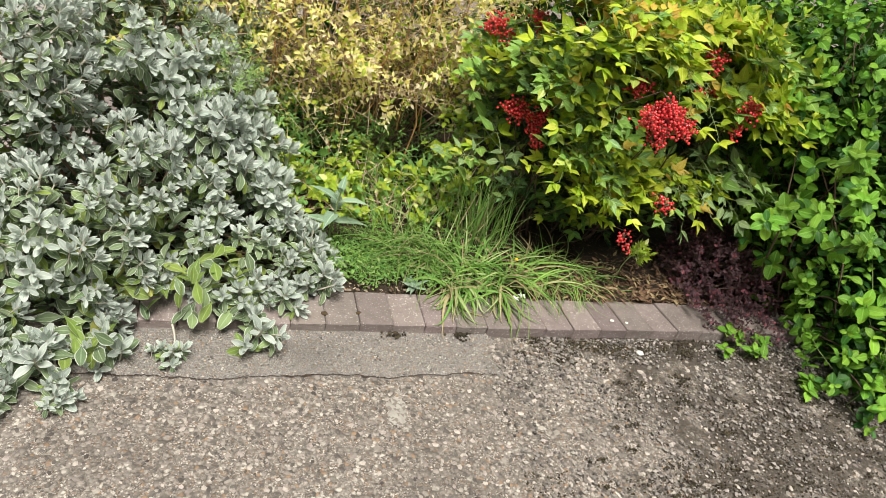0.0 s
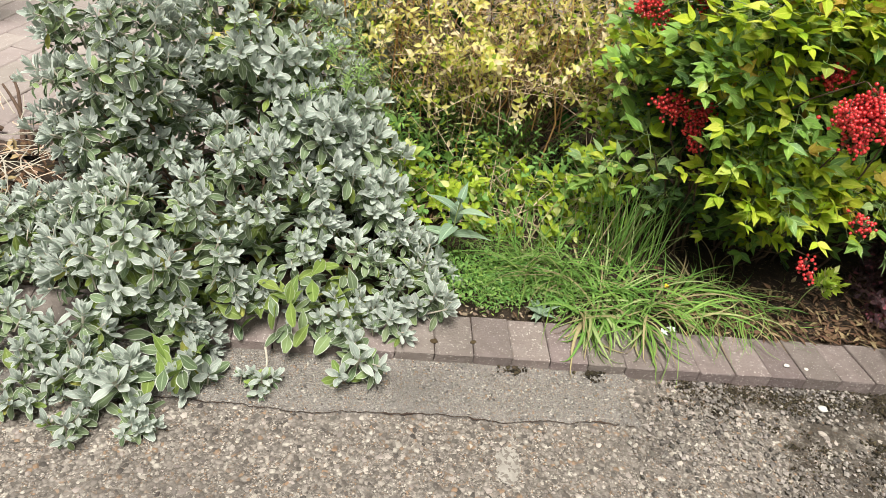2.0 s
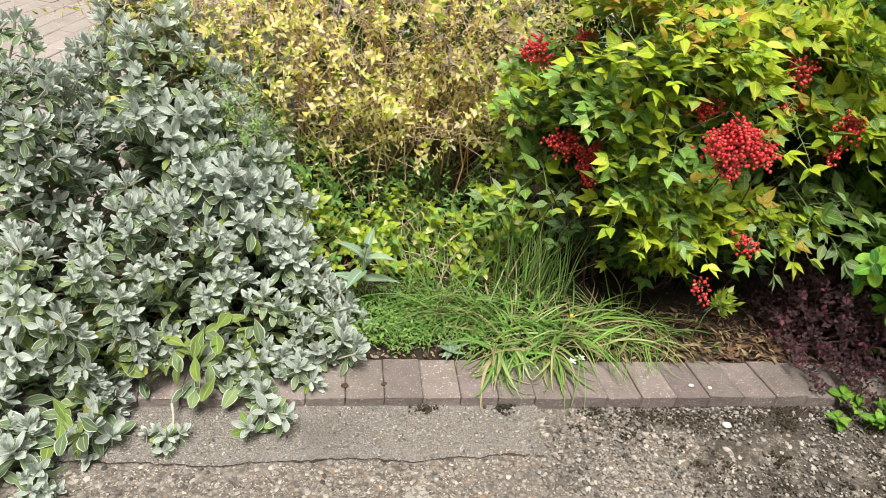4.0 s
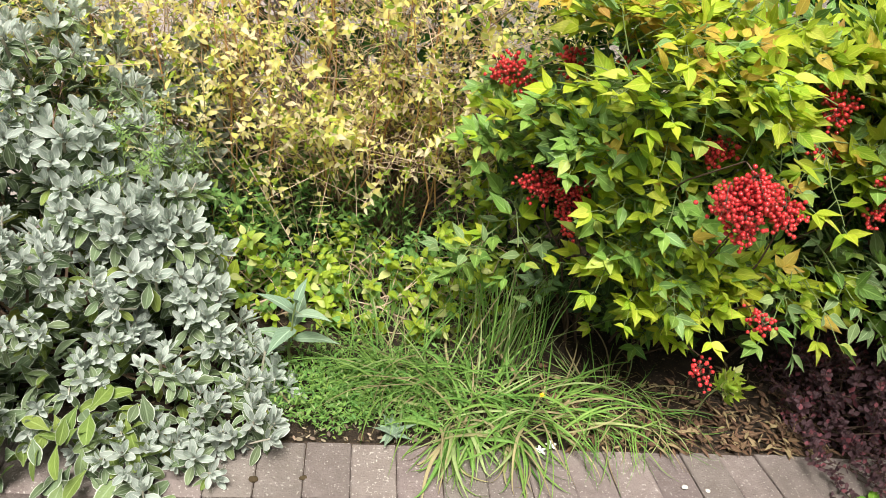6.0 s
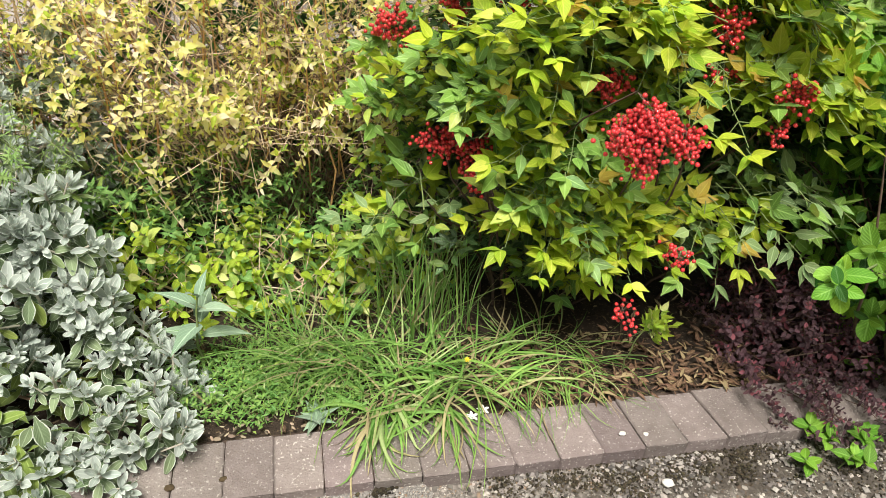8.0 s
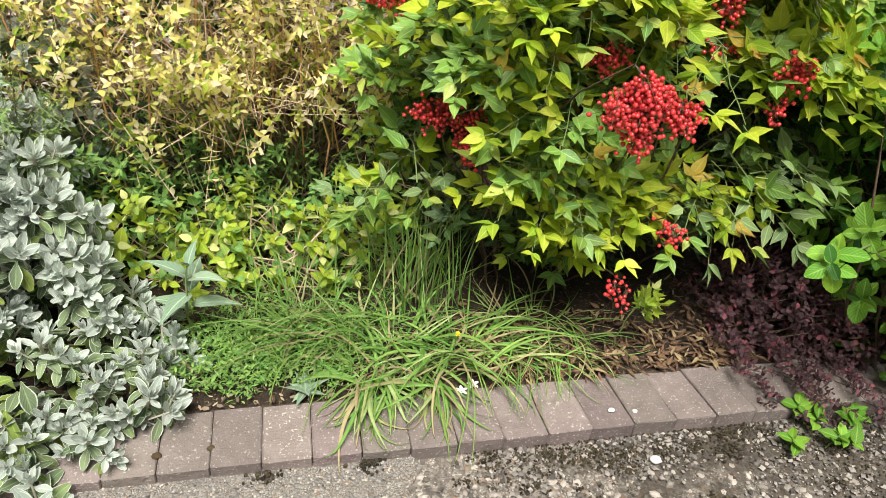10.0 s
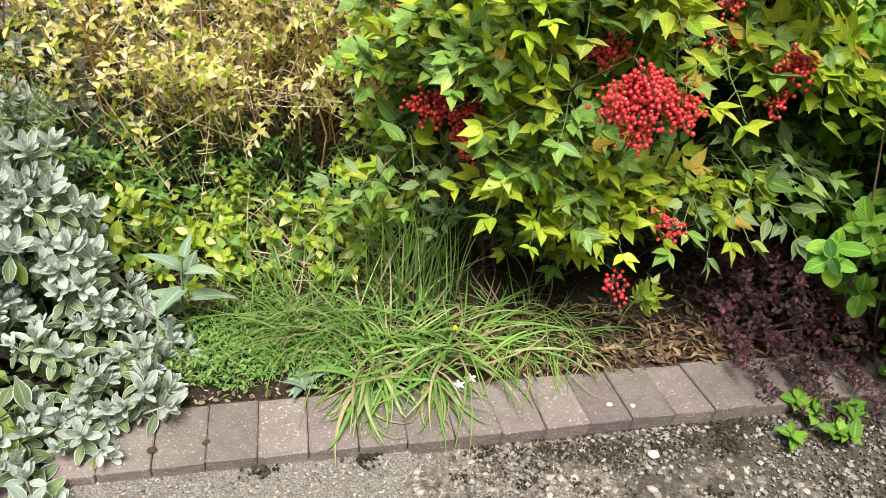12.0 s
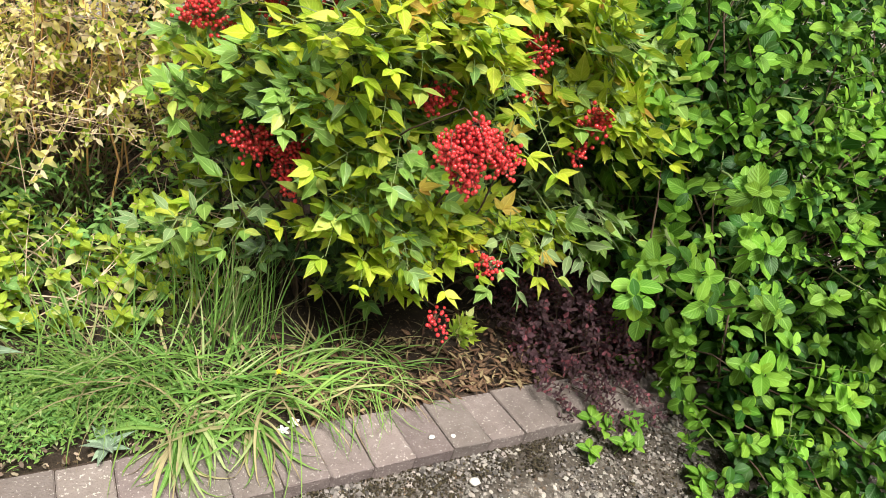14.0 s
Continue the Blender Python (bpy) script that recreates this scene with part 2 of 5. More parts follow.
def ground_material(name, coarse, dark, light, pale_share, dirt=None):
    """Worn concrete with its stone showing at two sizes, patchy dirt and darker damp areas."""
    m, n, l, p = shader(name)
    where = n.new("ShaderNodeNewGeometry").outputs["Position"]
    bend = n.new("ShaderNodeVectorMath")
    bend.operation = "MULTIPLY_ADD"
    warp = n.new("ShaderNodeTexNoise")
    warp.inputs["Scale"].default_value = 70.0
    l.new(where, warp.inputs["Vector"])
    l.new(warp.outputs["Color"], bend.inputs[0])
    bend.inputs[1].default_value = (0.012, 0.012, 0.012)
    l.new(where, bend.inputs[2])

    def stones(scale):
        vor = n.new("ShaderNodeTexVoronoi")
        vor.inputs["Scale"].default_value, vor.inputs["Randomness"].default_value = scale, 1.0
        l.new(bend.outputs[0], vor.inputs["Vector"])
        cell = n.new("ShaderNodeSeparateColor")
        l.new(vor.outputs["Color"], cell.inputs[0])
        col = mixer(n, l, cell.outputs[0], dark, light)
        col = mixer(n, l, step(n, l, cell.outputs[1], 1 - pale_share, 1.02 - pale_share), col, (0.58, 0.53, 0.45))
        col = mixer(n, l, step(n, l, cell.outputs[2], 0.9, 0.93), col, (0.33, 0.22, 0.14))
        col = mixer(n, l, step(n, l, cell.outputs[2], 0.07, 0.04), col, (0.09, 0.08, 0.07))
        return mixer(n, l, step(n, l, vor.outputs["Distance"], 0.35, 0.7, 0.0, 0.6), col, [c * 0.62 for c in dark]), vor.outputs["Distance"]

    big, far = stones(coarse)
    small, _ = stones(coarse * 2.6)
    col = mixer(n, l, step(n, l, grain(n, l, 38.0, 4.0, 0.6, where), 0.45, 0.55), big, small)
    col = mixer(n, l, step(n, l, grain(n, l, 3.2, 6.0, 0.65, where), 0.48, 0.7, 0.0, 0.55), col, [c * 0.8 for c in dark])
    col = mixer(n, l, step(n, l, grain(n, l, 9.0, 6.0, 0.7, where), 0.52, 0.72, 0.0, 0.3), col, [c * 0.95 for c in light])
    if dirt is not None:
        # soil washed out of the bed lies in ragged patches on the kerb's berried end
        sep = n.new("ShaderNodeSeparateXYZ")
        l.new(where, sep.inputs[0])
        reach = calc(n, l, "ADD", step(n, l, sep.outputs[0], -0.05, 0.75, -0.22, 0.10), grain(n, l, 7.0, 8.0, 0.72, where))
        reach = calc(n, l, "ADD", reach, step(n, l, sep.outputs[0], 1.3, 2.6, 0.0, -0.4))
        reach = calc(n, l, "ADD", reach, step(n, l, sep.outputs[1], 1.0, 2.1, -0.4, 0.0))
        reach = calc(n, l, "ADD", reach, step(n, l, sep.outputs[1], 2.8, 3.6, 0.0, -0.5))
        col = mixer(n, l, step(n, l, reach, 0.46, 0.60, 0.0, 0.82), col, dirt)
        lime = grain(n, l, 5.0, 6.0, 0.7, where)
        col = mixer(n, l, step(n, l, lime, 0.62, 0.74, 0.0, 0.35), col, (0.54, 0.51, 0.45))
    l.new(col, p.inputs["Base Color"])
    p.inputs["Roughness"].default_value, p.inputs["Specular IOR Level"].default_value = 0.9, 0.25
    b = n.new("ShaderNodeBump")
    b.inputs["Strength"].default_value, b.inputs["Distance"].default_value = 0.9, 0.005
    l.new(calc(n, l, "SUBTRACT", grain(n, l, 90.0, 5.0, 0.7, where), far), b.inputs["Height"])
    l.new(b.outputs[0], p.inputs["Normal"])
    return m


M_GROUND = ground_material("worn_exposed_aggregate_concrete", 95.0, (0.13, 0.112, 0.095), (0.40, 0.355, 0.305), 0.15, dirt=(0.058, 0.047, 0.036))
M_HAUNCH = ground_material("pale_worn_concrete", 210.0, (0.18, 0.165, 0.147), (0.41, 0.38, 0.34), 0.13)
M_KERB = rough_material("brown_kerb_block", (0.215, 0.173, 0.155), (0.315, 0.264, 0.24), 26.0, spot=(0.45, 0.40, 0.36), spot_scale=170.0, spot_cut=(0.62, 0.68), bump=0.8, depth=0.005, objects=0.2)
M_JOINT = rough_material("dirt_filled_joint", (0.060, 0.040, 0.030), (0.10, 0.072, 0.054), 60.0, bump=0.8, depth=0.004)
M_PAVER = rough_material("pinkish_grey_paving_block", (0.34, 0.29, 0.26), (0.41, 0.355, 0.32), 14.0, spot=(0.48, 0.43, 0.39), spot_scale=150.0, spot_cut=(0.64, 0.68), bump=0.3, depth=0.002, objects=0.08)
M_PEBBLE = rough_material("mixed_pebble", (0.215, 0.187, 0.16), (0.40, 0.357, 0.31), 60.0, islands=0.75, bump=0.4, depth=0.002, rough=0.85)

M_GRIT = rough_material("pale_grey_grit", (0.17, 0.15, 0.13), (0.36, 0.33, 0.295), 60.0, islands=0.75, bump=0.4, depth=0.002, rough=0.9)
M_LIMECRUST = rough_material("pale_lime_crust", (0.34, 0.31, 0.265), (0.52, 0.49, 0.43), 40.0, spot=(0.20, 0.175, 0.15), spot_scale=90.0, spot_cut=(0.52, 0.56), bump=0.5, depth=0.002)


# ---- building tools ----
class Geo:
    """Collects vertices, faces, leaf coordinates and material numbers for one mesh."""

    def __init__(self):
        self.v, self.f, self.uv, self.mi, self.count = [], [], [], [], 0

    def add(self, piece, m=None, mat=0):
        v, f, uv = piece
        if m is not None:
            a = np.array(m)
            v = v @ a[:3, :3].T + a[:3, 3]
        self.v.append(v)
        self.f.append(f + self.count)
        self.uv.append(uv[f.ravel()])
        self.mi.append(np.full(len(f), mat, np.int32))
        self.count += len(v)

    def mesh(self, name, mats, smooth=True):
        me = bpy.data.meshes.new(name)
        v, f = np.concatenate(self.v), np.concatenate(self.f)
        me.vertices.add(len(v))
        me.vertices.foreach_set("co", v.astype(np.float32).ravel())
        me.loops.add(f.size)
        me.loops.foreach_set("vertex_index", f.astype(np.int32).ravel())
        me.polygons.add(len(f))
        me.polygons.foreach_set("loop_start", np.arange(0, f.size, 4, dtype=np.int32))
        me.polygons.foreach_set("material_index", np.concatenate(self.mi))
        me.polygons.foreach_set("use_smooth", np.full(len(f), smooth))
        layer = me.uv_layers.new(name="UVMap")
        layer.data.foreach_set("uv", np.concatenate(self.uv).astype(np.float32).ravel())
        for m in mats:
            me.materials.append(m)
        me.update(calc_edges=True)
        me.validate()
        return me


def child(name, me, parent, m=None, label=""):
    ob = new(name, me)
    ob.parent = parent
    if m is not None:
        ob.matrix_basis = m
    if label:
        ob["label"] = label
    return ob


def thing(name, place, label, category, group="", kind=""):
    ob = new(name)
    ob.location, ob.empty_display_size = place, 0.1
    return tagged(ob, label, category, group, kind)


def grid_faces(rows, cols):
    i = np.arange((rows - 1) * cols).reshape(rows - 1, cols)[:, :-1].ravel()
    return np.stack([i, i + 1, i + cols + 1, i + cols], 1)


SHAPES = {
    "blunt": lambda v: np.clip(np.sin(np.pi * np.clip(v, 0, 1) ** 1.25), 0, 1) ** 0.62 * (0.35 + 0.65 * np.clip(v * 2.2, 0, 1)),
    "ovate": lambda v: np.sin(np.pi * v ** 0.72) ** 0.85,
    "oval": lambda v: np.sin(np.pi * np.clip(v, 0, 1) ** 1.1) ** 0.55,
    "spoon": lambda v: 0.14 * (1 - v) + np.sin(np.pi * v ** 1.55) ** 0.8,
    "lance": lambda v: np.sin(np.pi * v ** 0.62) ** 1.15,
    "blade": lambda v: (1 - v ** 2.2) * (0.55 + 0.45 * np.minimum(1, v * 4)),
}


def leaf(length, width, shape="ovate", rows=6, cols=3, fold=0.35, curl=0.6, twist=0.0, wave=0.0):
    """A leaf blade that grows along +Y, its face to +Z; curl bends it downwards, fold lifts its sides."""
    v = np.linspace(0, 1, rows + 1)
    w = SHAPES[shape](v) * width * 0.5
    w[-1], w[0] = width * (0.10 if shape == "oval" else 0.16 if shape == "blunt" else 0.015), max(w[0], width * 0.04)
    ang = curl * (v - 0.15)
    y = np.concatenate([[0], np.cumsum(np.cos(ang[1:]) * np.diff(v))]) * length
    z = np.concatenate([[0], np.cumsum(-np.sin(ang[1:]) * np.diff(v))]) * length
    u = np.linspace(-1, 1, cols)
    x = w[:, None] * u
    zz = z[:, None] + fold * np.abs(x) + wave * width * np.sin(v * 9)[:, None] * u ** 2
    yy = np.repeat(y[:, None], cols, 1)
    tw = twist * v[:, None]
    xx, zz = x * np.cos(tw), zz + x * np.sin(tw)
    uv = np.stack([np.repeat((u * 0.5 + 0.5)[None], rows + 1, 0), np.repeat(v[:, None], cols, 1)], -1)
    return np.stack([xx, yy, zz], -1).reshape(-1, 3), grid_faces(rows + 1, cols), uv.reshape(-1, 2)


def tube(points, r0, r1, sides=5):
    """A tapered stem along points."""
    p = np.array(points, float)
    d = np.gradient(p, axis=0)
    d /= np.linalg.norm(d, axis=1)[:, None] + 1e-9
    ref = np.where(np.abs(d[:, 2:3]) > 0.9, [[1.0, 0, 0]], [[0, 0, 1.0]])
    a = np.cross(d, ref)
    a /= np.linalg.norm(a, axis=1)[:, None] + 1e-9
    b = np.cross(d, a)
    t = np.linspace(0, 2 * np.pi, sides + 1)
    r = np.linspace(r0, r1, len(p))[:, None, None]
    v = p[:, None] + r * (a[:, None] * np.cos(t)[None, :, None] + b[:, None] * np.sin(t)[None, :, None])
    uv = np.zeros((len(p), sides + 1, 2))
    uv[..., 0], uv[..., 1] = 0.3, np.linspace(0, 1, len(p))[:, None]
    return v.reshape(-1, 3), grid_faces(len(p), sides + 1), uv.reshape(-1, 2)


def pebble(rng, size, flat=0.6, rings=4, sides=6):
    """A rounded stone or berry, a little uneven."""
    th = np.linspace(0.02, np.pi - 0.02, rings + 1)[:, None]
    ph = np.linspace(0, 2 * np.pi, sides + 1)[None]
    r = 1 + (rng.random((rings + 1, sides + 1)) - 0.5) * (0.35 if flat < 1 else 0.06)
    r[:, -1] = r[:, 0]
    r[0], r[-1] = r[0, 0], r[-1, 0]
    v = np.stack([r * np.sin(th) * np.cos(ph), r * np.sin(th) * np.sin(ph) * (0.75 if flat < 1 else 1), r * np.cos(th) * flat + 0 * ph], -1) * size * 0.5
    return v.reshape(-1, 3), grid_faces(rings + 1, sides + 1), np.full((v.shape[0] * v.shape[1], 2), 0.3)


def aim(place, axis, spin=0.0, size=1.0):
    """A pose whose +Z points along axis."""
    q = Vector(axis).normalized().to_track_quat("Z", "Y")
    return Matrix.LocRotScale(Vector(place), q, None) @ Matrix.Rotation(spin, 4, "Z") @ Matrix.Scale(size, 4)


def leaf_pose(place, around, up, roll=0.0, size=1.0):
    """A leaf's pose at place: it points away at the angle around, lifted by up (radians) over the level."""
    return Matrix.Translation(place) @ Matrix.Rotation(around, 4, "Z") @ Matrix.Rotation(up, 4, "X") @ Matrix.Rotation(roll, 4, "Y") @ Matrix.Scale(size, 4)


def on_lumps(rng, lumps, count, gap, low=0.03, back=0.45, sink=0.0):
    """Places spread over the outside of a mass of ellipsoid lumps, with the way out at each; fewer on its far side."""
    lumps = np.array(lumps, float)
    area = lumps[:, 3] * lumps[:, 5] + lumps[:, 3] * lumps[:, 4]
    out, pts = [], np.zeros((0, 3))
    for _ in range(count * 60):
        if len(out) >= count:
            break
        k = rng.choice(len(lumps), p=area / area.sum())
        d = rng.normal(size=3)
        d /= np.linalg.norm(d)
        c, r = lumps[k, :3], lumps[k, 3:]
        p = c + d * r * (1 - sink * rng.random())
        if p[2] < low:
            continue
        nrm = d / r
        nrm /= np.linalg.norm(nrm)
        if nrm[1] > 0.35 and rng.random() > back:
            continue
        others = np.delete(lumps, k, 0)
        if len(others) and (np.sum(((p - others[:, :3]) / others[:, 3:]) ** 2, 1) < 0.86).any():
            continue
        if len(pts) and (np.sum((pts - p) ** 2, 1) < gap * gap).any():
            continue
        pts = np.vstack([pts, p])
        out.append((p, nrm))
    return out


def in_lumps(rng, lumps, count, lo=0.2, hi=0.9, low=0.04):
    lumps = np.array(lumps, float)
    vol = lumps[:, 3] * lumps[:, 4] * lumps[:, 5]
    k = rng.choice(len(lumps), size=count, p=vol / vol.sum())
    d = rng.normal(size=(count, 3))
    d /= np.linalg.norm(d, axis=1)[:, None]
    p = lumps[k, :3] + d * lumps[k, 3:] * (lo + (hi - lo) * rng.random((count, 1)))
    return p[p[:, 2] > low]


def bent(a, b, rng, sag=0.1, count=6):
    """A stem's course from a to b, bowed and wavering."""
    a, b = np.array(a, float), np.array(b, float)
    t = np.linspace(0, 1, count)[:, None]
    bow = np.array([rng.normal() * sag, rng.normal() * sag, abs(rng.normal()) * sag]) * np.linalg.norm(b - a)
    p = a + (b - a) * t + bow * np.sin(np.pi * t)
    p[1:-1] += rng.normal(size=(count - 2, 3)) * 0.012 * np.linalg.norm(b - a)
    return p


def limb(rng, name, parent, a, b, r0, r1, mat, sag=0.1, sides=5, count=7):
    """One bowed stem as a part of its plant."""
    g = Geo()
    g.add(tube(bent(a, b, rng, sag, count), r0, r1, sides))
    return child(name, g.mesh(name, [mat]), parent)


def limbs(rng, name, parent, ends, r0, r1, mat, sag=0.1, foot=0.05):
    for e in ends:
        limb(rng, name, parent, np.append(rng.normal(size=2) * foot, -0.02), e, r0 * rng.uniform(0.7, 1.2), r1, mat, sag)


def scatter_leaves(rng, pts, make, mats, name, up=(-0.6, 0.9)):
    g = Geo()
    kinds = [make(rng) for _ in range(8)]
    for p in pts:
        g.add(kinds[rng.integers(8)], leaf_pose(p, rng.random() * 6.28, rng.uniform(*up), rng.normal() * 0.5, rng.uniform(0.7, 1.25)), rng.integers(len(mats)))
    return g.mesh(name, mats)


# ---- shoots of each plant ----
def silver_rosette(rng, leaves, name):
    """A spray of felted heads, each of paired cupped leaves, with broad green-backed leaves hanging below."""
    g = Geo()
    g.add(tube([(0, 0, -0.10), (0.004, 0, -0.05), (0, 0, 0.012)], 0.0035, 0.003), None, 3)
    heads = [(0.0, 0.0, 0.02, 1.0)]
    for ring, r, drop in ((int(rng.integers(3, 5)), 0.046, 0.0), (int(rng.integers(1, 3)), 0.066, -0.022)):
        for w in rng.random() * 6 + np.arange(ring) * 6.283 / ring:
            heads.append((r * math.cos(w) * rng.uniform(0.8, 1.15), r * math.sin(w) * rng.uniform(0.8, 1.15), drop + rng.normal() * 0.009, rng.uniform(0.72, 1.0)))
    for hx, hy, hz, s in heads:
        m = aim((hx, hy, hz), Vector((hx * 7, hy * 7, 1)).normalized(), rng.random() * 6, s)
        g.add(tube([(-hx * 0.5, -hy * 0.5, -0.06), (0, 0, 0)], 0.0025, 0.002, 4), m, 3)
        for i in range(leaves):
            k = i / (leaves - 1)
            length = (0.019 + 0.029 * k ** 0.8) * rng.uniform(0.88, 1.12)
            around = (i // 2) * 1.571 + (i % 2) * math.pi + rng.normal() * 0.2
            lf = leaf(length, length * rng.uniform(0.33, 0.41), "blunt", 6, 5, 0.42, rng.uniform(-0.5, 0.15), rng.normal() * 0.15)
            g.add(lf, m @ leaf_pose((0, 0, -0.026 * k), around, 1.45 - 0.92 * k + rng.normal() * 0.12, rng.normal() * 0.12), 0)
        for i in range(5):
            length = rng.uniform(0.042, 0.060)
            lf = leaf(length, length * rng.uniform(0.36, 0.44), "blunt", 6, 5, 0.28, rng.uniform(0.0, 0.7), rng.normal() * 0.2)
            g.add(lf, m @ leaf_pose((0, 0, -0.034 - 0.02 * rng.random()), i * 2.4 + rng.normal() * 0.3, rng.uniform(-0.5, 0.3), rng.normal() * 0.2), 1 if rng.random() < 0.94 else 2)
    return g.mesh(name, [M_SILVER, M_SAGE, M_SAGE_OLD, M_FELTSTEM])


FLIP = Matrix(((-1, 0, 0, 0), (0, 0, 1, 0), (0, 1, 0, 0), (0, 0, 0, 1)))


def nandina_spray(rng, pairs, young, name, mats=None, size=(0.044, 0.068), bronze=0.04, reach=0.13):
    """A flat compound leaf: a rachis along +Z, its face to +Y, with paired side stalks of one to three pointed leaflets."""
    g = Geo()
    mats = mats or [M_NAND, M_NAND_MID, M_NAND_RED, M_GSTEM]
    bow = rng.uniform(0.0, 0.03)
    rise = lambda k: bow * math.sin(k * 2.2) - 0.012 * k * k
    course = [(0, -0.05, -0.015), (0, -0.02, -0.004), (0, 0, 0)] + [(0.004 * math.sin(k * 5), reach * k, rise(k)) for k in (0.35, 0.7, 1.0)]
    g.add(tube(course, 0.0016, 0.0008, 4), FLIP, 3)
    for i in range(pairs + 1):
        k = 0.18 + 0.82 * i / pairs
        at = Vector((0, reach * k, rise(k)))
        for s in ((-1, 1) if i < pairs else (0,)):
            turn = s * rng.uniform(0.75, 1.15) if s else rng.normal() * 0.15
            ln = rng.uniform(0.012, 0.034) * (1.2 - 0.5 * k)
            m = Matrix.Translation(at) @ Matrix.Rotation(turn, 4, "Z") @ Matrix.Rotation(rng.normal() * 0.15 + 0.1, 4, "X")
            g.add(tube([(0, 0, 0), (0, ln, 0)], 0.0011, 0.0008, 4), FLIP @ m, 3)
            count = 3 if s == 0 or rng.random() < 0.55 else 1
            pick = 0 if rng.random() < young else 1
            if pick == 0 and rng.random() < bronze:
                pick = 2
            for a in (0, 0.85, -0.85)[:count]:
                big = rng.uniform(*size) * (0.82 if a else 1.0)
                lf = leaf(big, big * rng.uniform(0.42, 0.53), "lance", 6, 3, 0.26, rng.uniform(-0.45, 0.4), rng.normal() * 0.25)
                g.add(lf, FLIP @ m @ leaf_pose((0, ln * (0.9 if a else 1.0), 0), a + rng.normal() * 0.15, rng.normal() * 0.22 + 0.22, rng.normal() * 0.35), pick)
    return g.mesh(name, mats)


def leafy_shoot(rng, name, mats, pairs, stem, size, ratio, shape, spread=0.5, curl=0.5, r=0.0018, tail=0.08, rows=6, cols=3, share=0.75, wave=0.0):
    """A shoot along +Z with opposite leaves and a tuft at its tip. mats: young, old, stem."""
    g = Geo()
    g.add(tube([(0, 0, -tail), (rng.normal() * 0.004, 0, 0), (rng.normal() * 0.01, rng.normal() * 0.01, stem)], r, r * 0.6, 4), None, 2)
    for i in range(pairs):
        k = (i + 0.5) / pairs
        for s in (0, math.pi):
            around = i * 1.57 + s + rng.normal() * 0.3
            ln = size * rng.uniform(0.75, 1.2) * (1.0 if k < 0.75 else 0.7)
            lf = leaf(ln, ln * ratio * rng.uniform(0.85, 1.15), shape, rows, cols, 0.25, curl * rng.uniform(0.4, 1.6), rng.normal() * 0.2, wave)
            up = spread * (k * 1.5 - 0.15) + rng.normal() * 0.22
            g.add(lf, leaf_pose((0, 0, stem * k), around, up, rng.normal() * 0.3), 0 if rng.random() < share else 1)
    return g.mesh(name, mats)


BERRIES = []


def berry_bunch(rng, place, wide, deep, high, count, parent):
    """A hanging panicle on fine stalks, each berry a piece of its own."""
    if not BERRIES:
        for _ in range(4):
            g = Geo()
            g.add(pebble(rng, 0.0095, 1.0, 6, 8))
            BERRIES.append(g.mesh("berry", [M_BERRY]))
    g = Geo()
    box = np.array([wide, deep, high])
    knots = np.clip(rng.normal(size=(max(2, count // 20), 3)), -1.7, 1.7) * box * 0.175
    knots[:, 0] *= 1 + 0.6 * knots[:, 2] / high
    for c in knots:
        g.add(tube(bent((0, 0.03, high * 0.3), c, rng, 0.12, 5), 0.0012, 0.0007, 4))
    made = np.zeros((0, 3))
    for _ in range(count * 40):
        if len(made) >= count:
            break
        near = knots[rng.integers(len(knots))]
        p = near + rng.normal(size=3) * 0.0125 + np.array((0, 0, -0.004))
        if len(made) and (np.sum((made - p) ** 2, 1) < 0.0078 ** 2).any():
            continue
        made = np.vstack([made, p])
        g.add(tube([near, p], 0.0004, 0.0004, 3))
    bunch = child("fruit_stalk", g.mesh("fruit_stalk", [M_STEM]), parent, Matrix.Translation(place), "branched brown stalk bearing red berries")
    for p in made:
        child("berry", BERRIES[rng.integers(4)], bunch, aim(p, rng.normal(size=3), 0, rng.uniform(0.8, 1.12)))


def shrub(name, place, label, category, rng, lumps, variants, count, gap, part_name, up=0.5, jitter=0.35, size=(0.8, 1.15), low=0.05, back=0.35, sink=0.1, keep=None):
    """A plant whose shoots cover its lumps; returns the plant and the places of its shoots."""
    root = thing(name, place, label, category)
    base = Vector(place)
    spots = on_lumps(rng, lumps, count, gap, low, back, sink)
    for p, nrm in spots:
        if keep is not None and not keep(p):
            continue
        axis = Vector(nrm) * (1 - up) + Vector((0, 0, up)) + Vector(rng.normal(size=3)) * jitter
        child(part_name, variants[rng.integers(len(variants))], root, aim(Vector(p) - base, axis, rng.random() * 6.28, rng.uniform(*size)))
    return root, spots


# ---- ground, kerb and bed ----
KERB_Y, KERB_TOP, PITCH, DEPTH = 2.674, 0.038, 0.1015, 0.148


def sheet(name, xs, ys, height, mat, label="", kind="structure", category=""):
    X, Y = np.meshgrid(xs, ys)
    Z = height(X, Y)
    g = Geo()
    v = np.stack([X, Y, Z], -1).reshape(-1, 3)
    g.add((v, grid_faces(len(ys), len(xs)), np.zeros((len(v), 2))))
    return tagged(new(name, g.mesh(name, [mat])), label, category, "", kind)


def uneven(X, Y, k, amp, seed=0.0):
    flat = [noise.noise((x * k + seed, y * k, seed)) for x, y in zip(X.ravel(), Y.ravel())]
    return np.array(flat).reshape(X.shape) * amp


def spread(lo, hi, fine_lo, fine_hi, fine):
    a = np.arange(fine_lo, fine_hi + fine / 2, fine)
    return np.concatenate([[lo, lo * 0.2 + fine_lo * 0.8], a, [hi * 0.2 + fine_hi * 0.8, hi]])


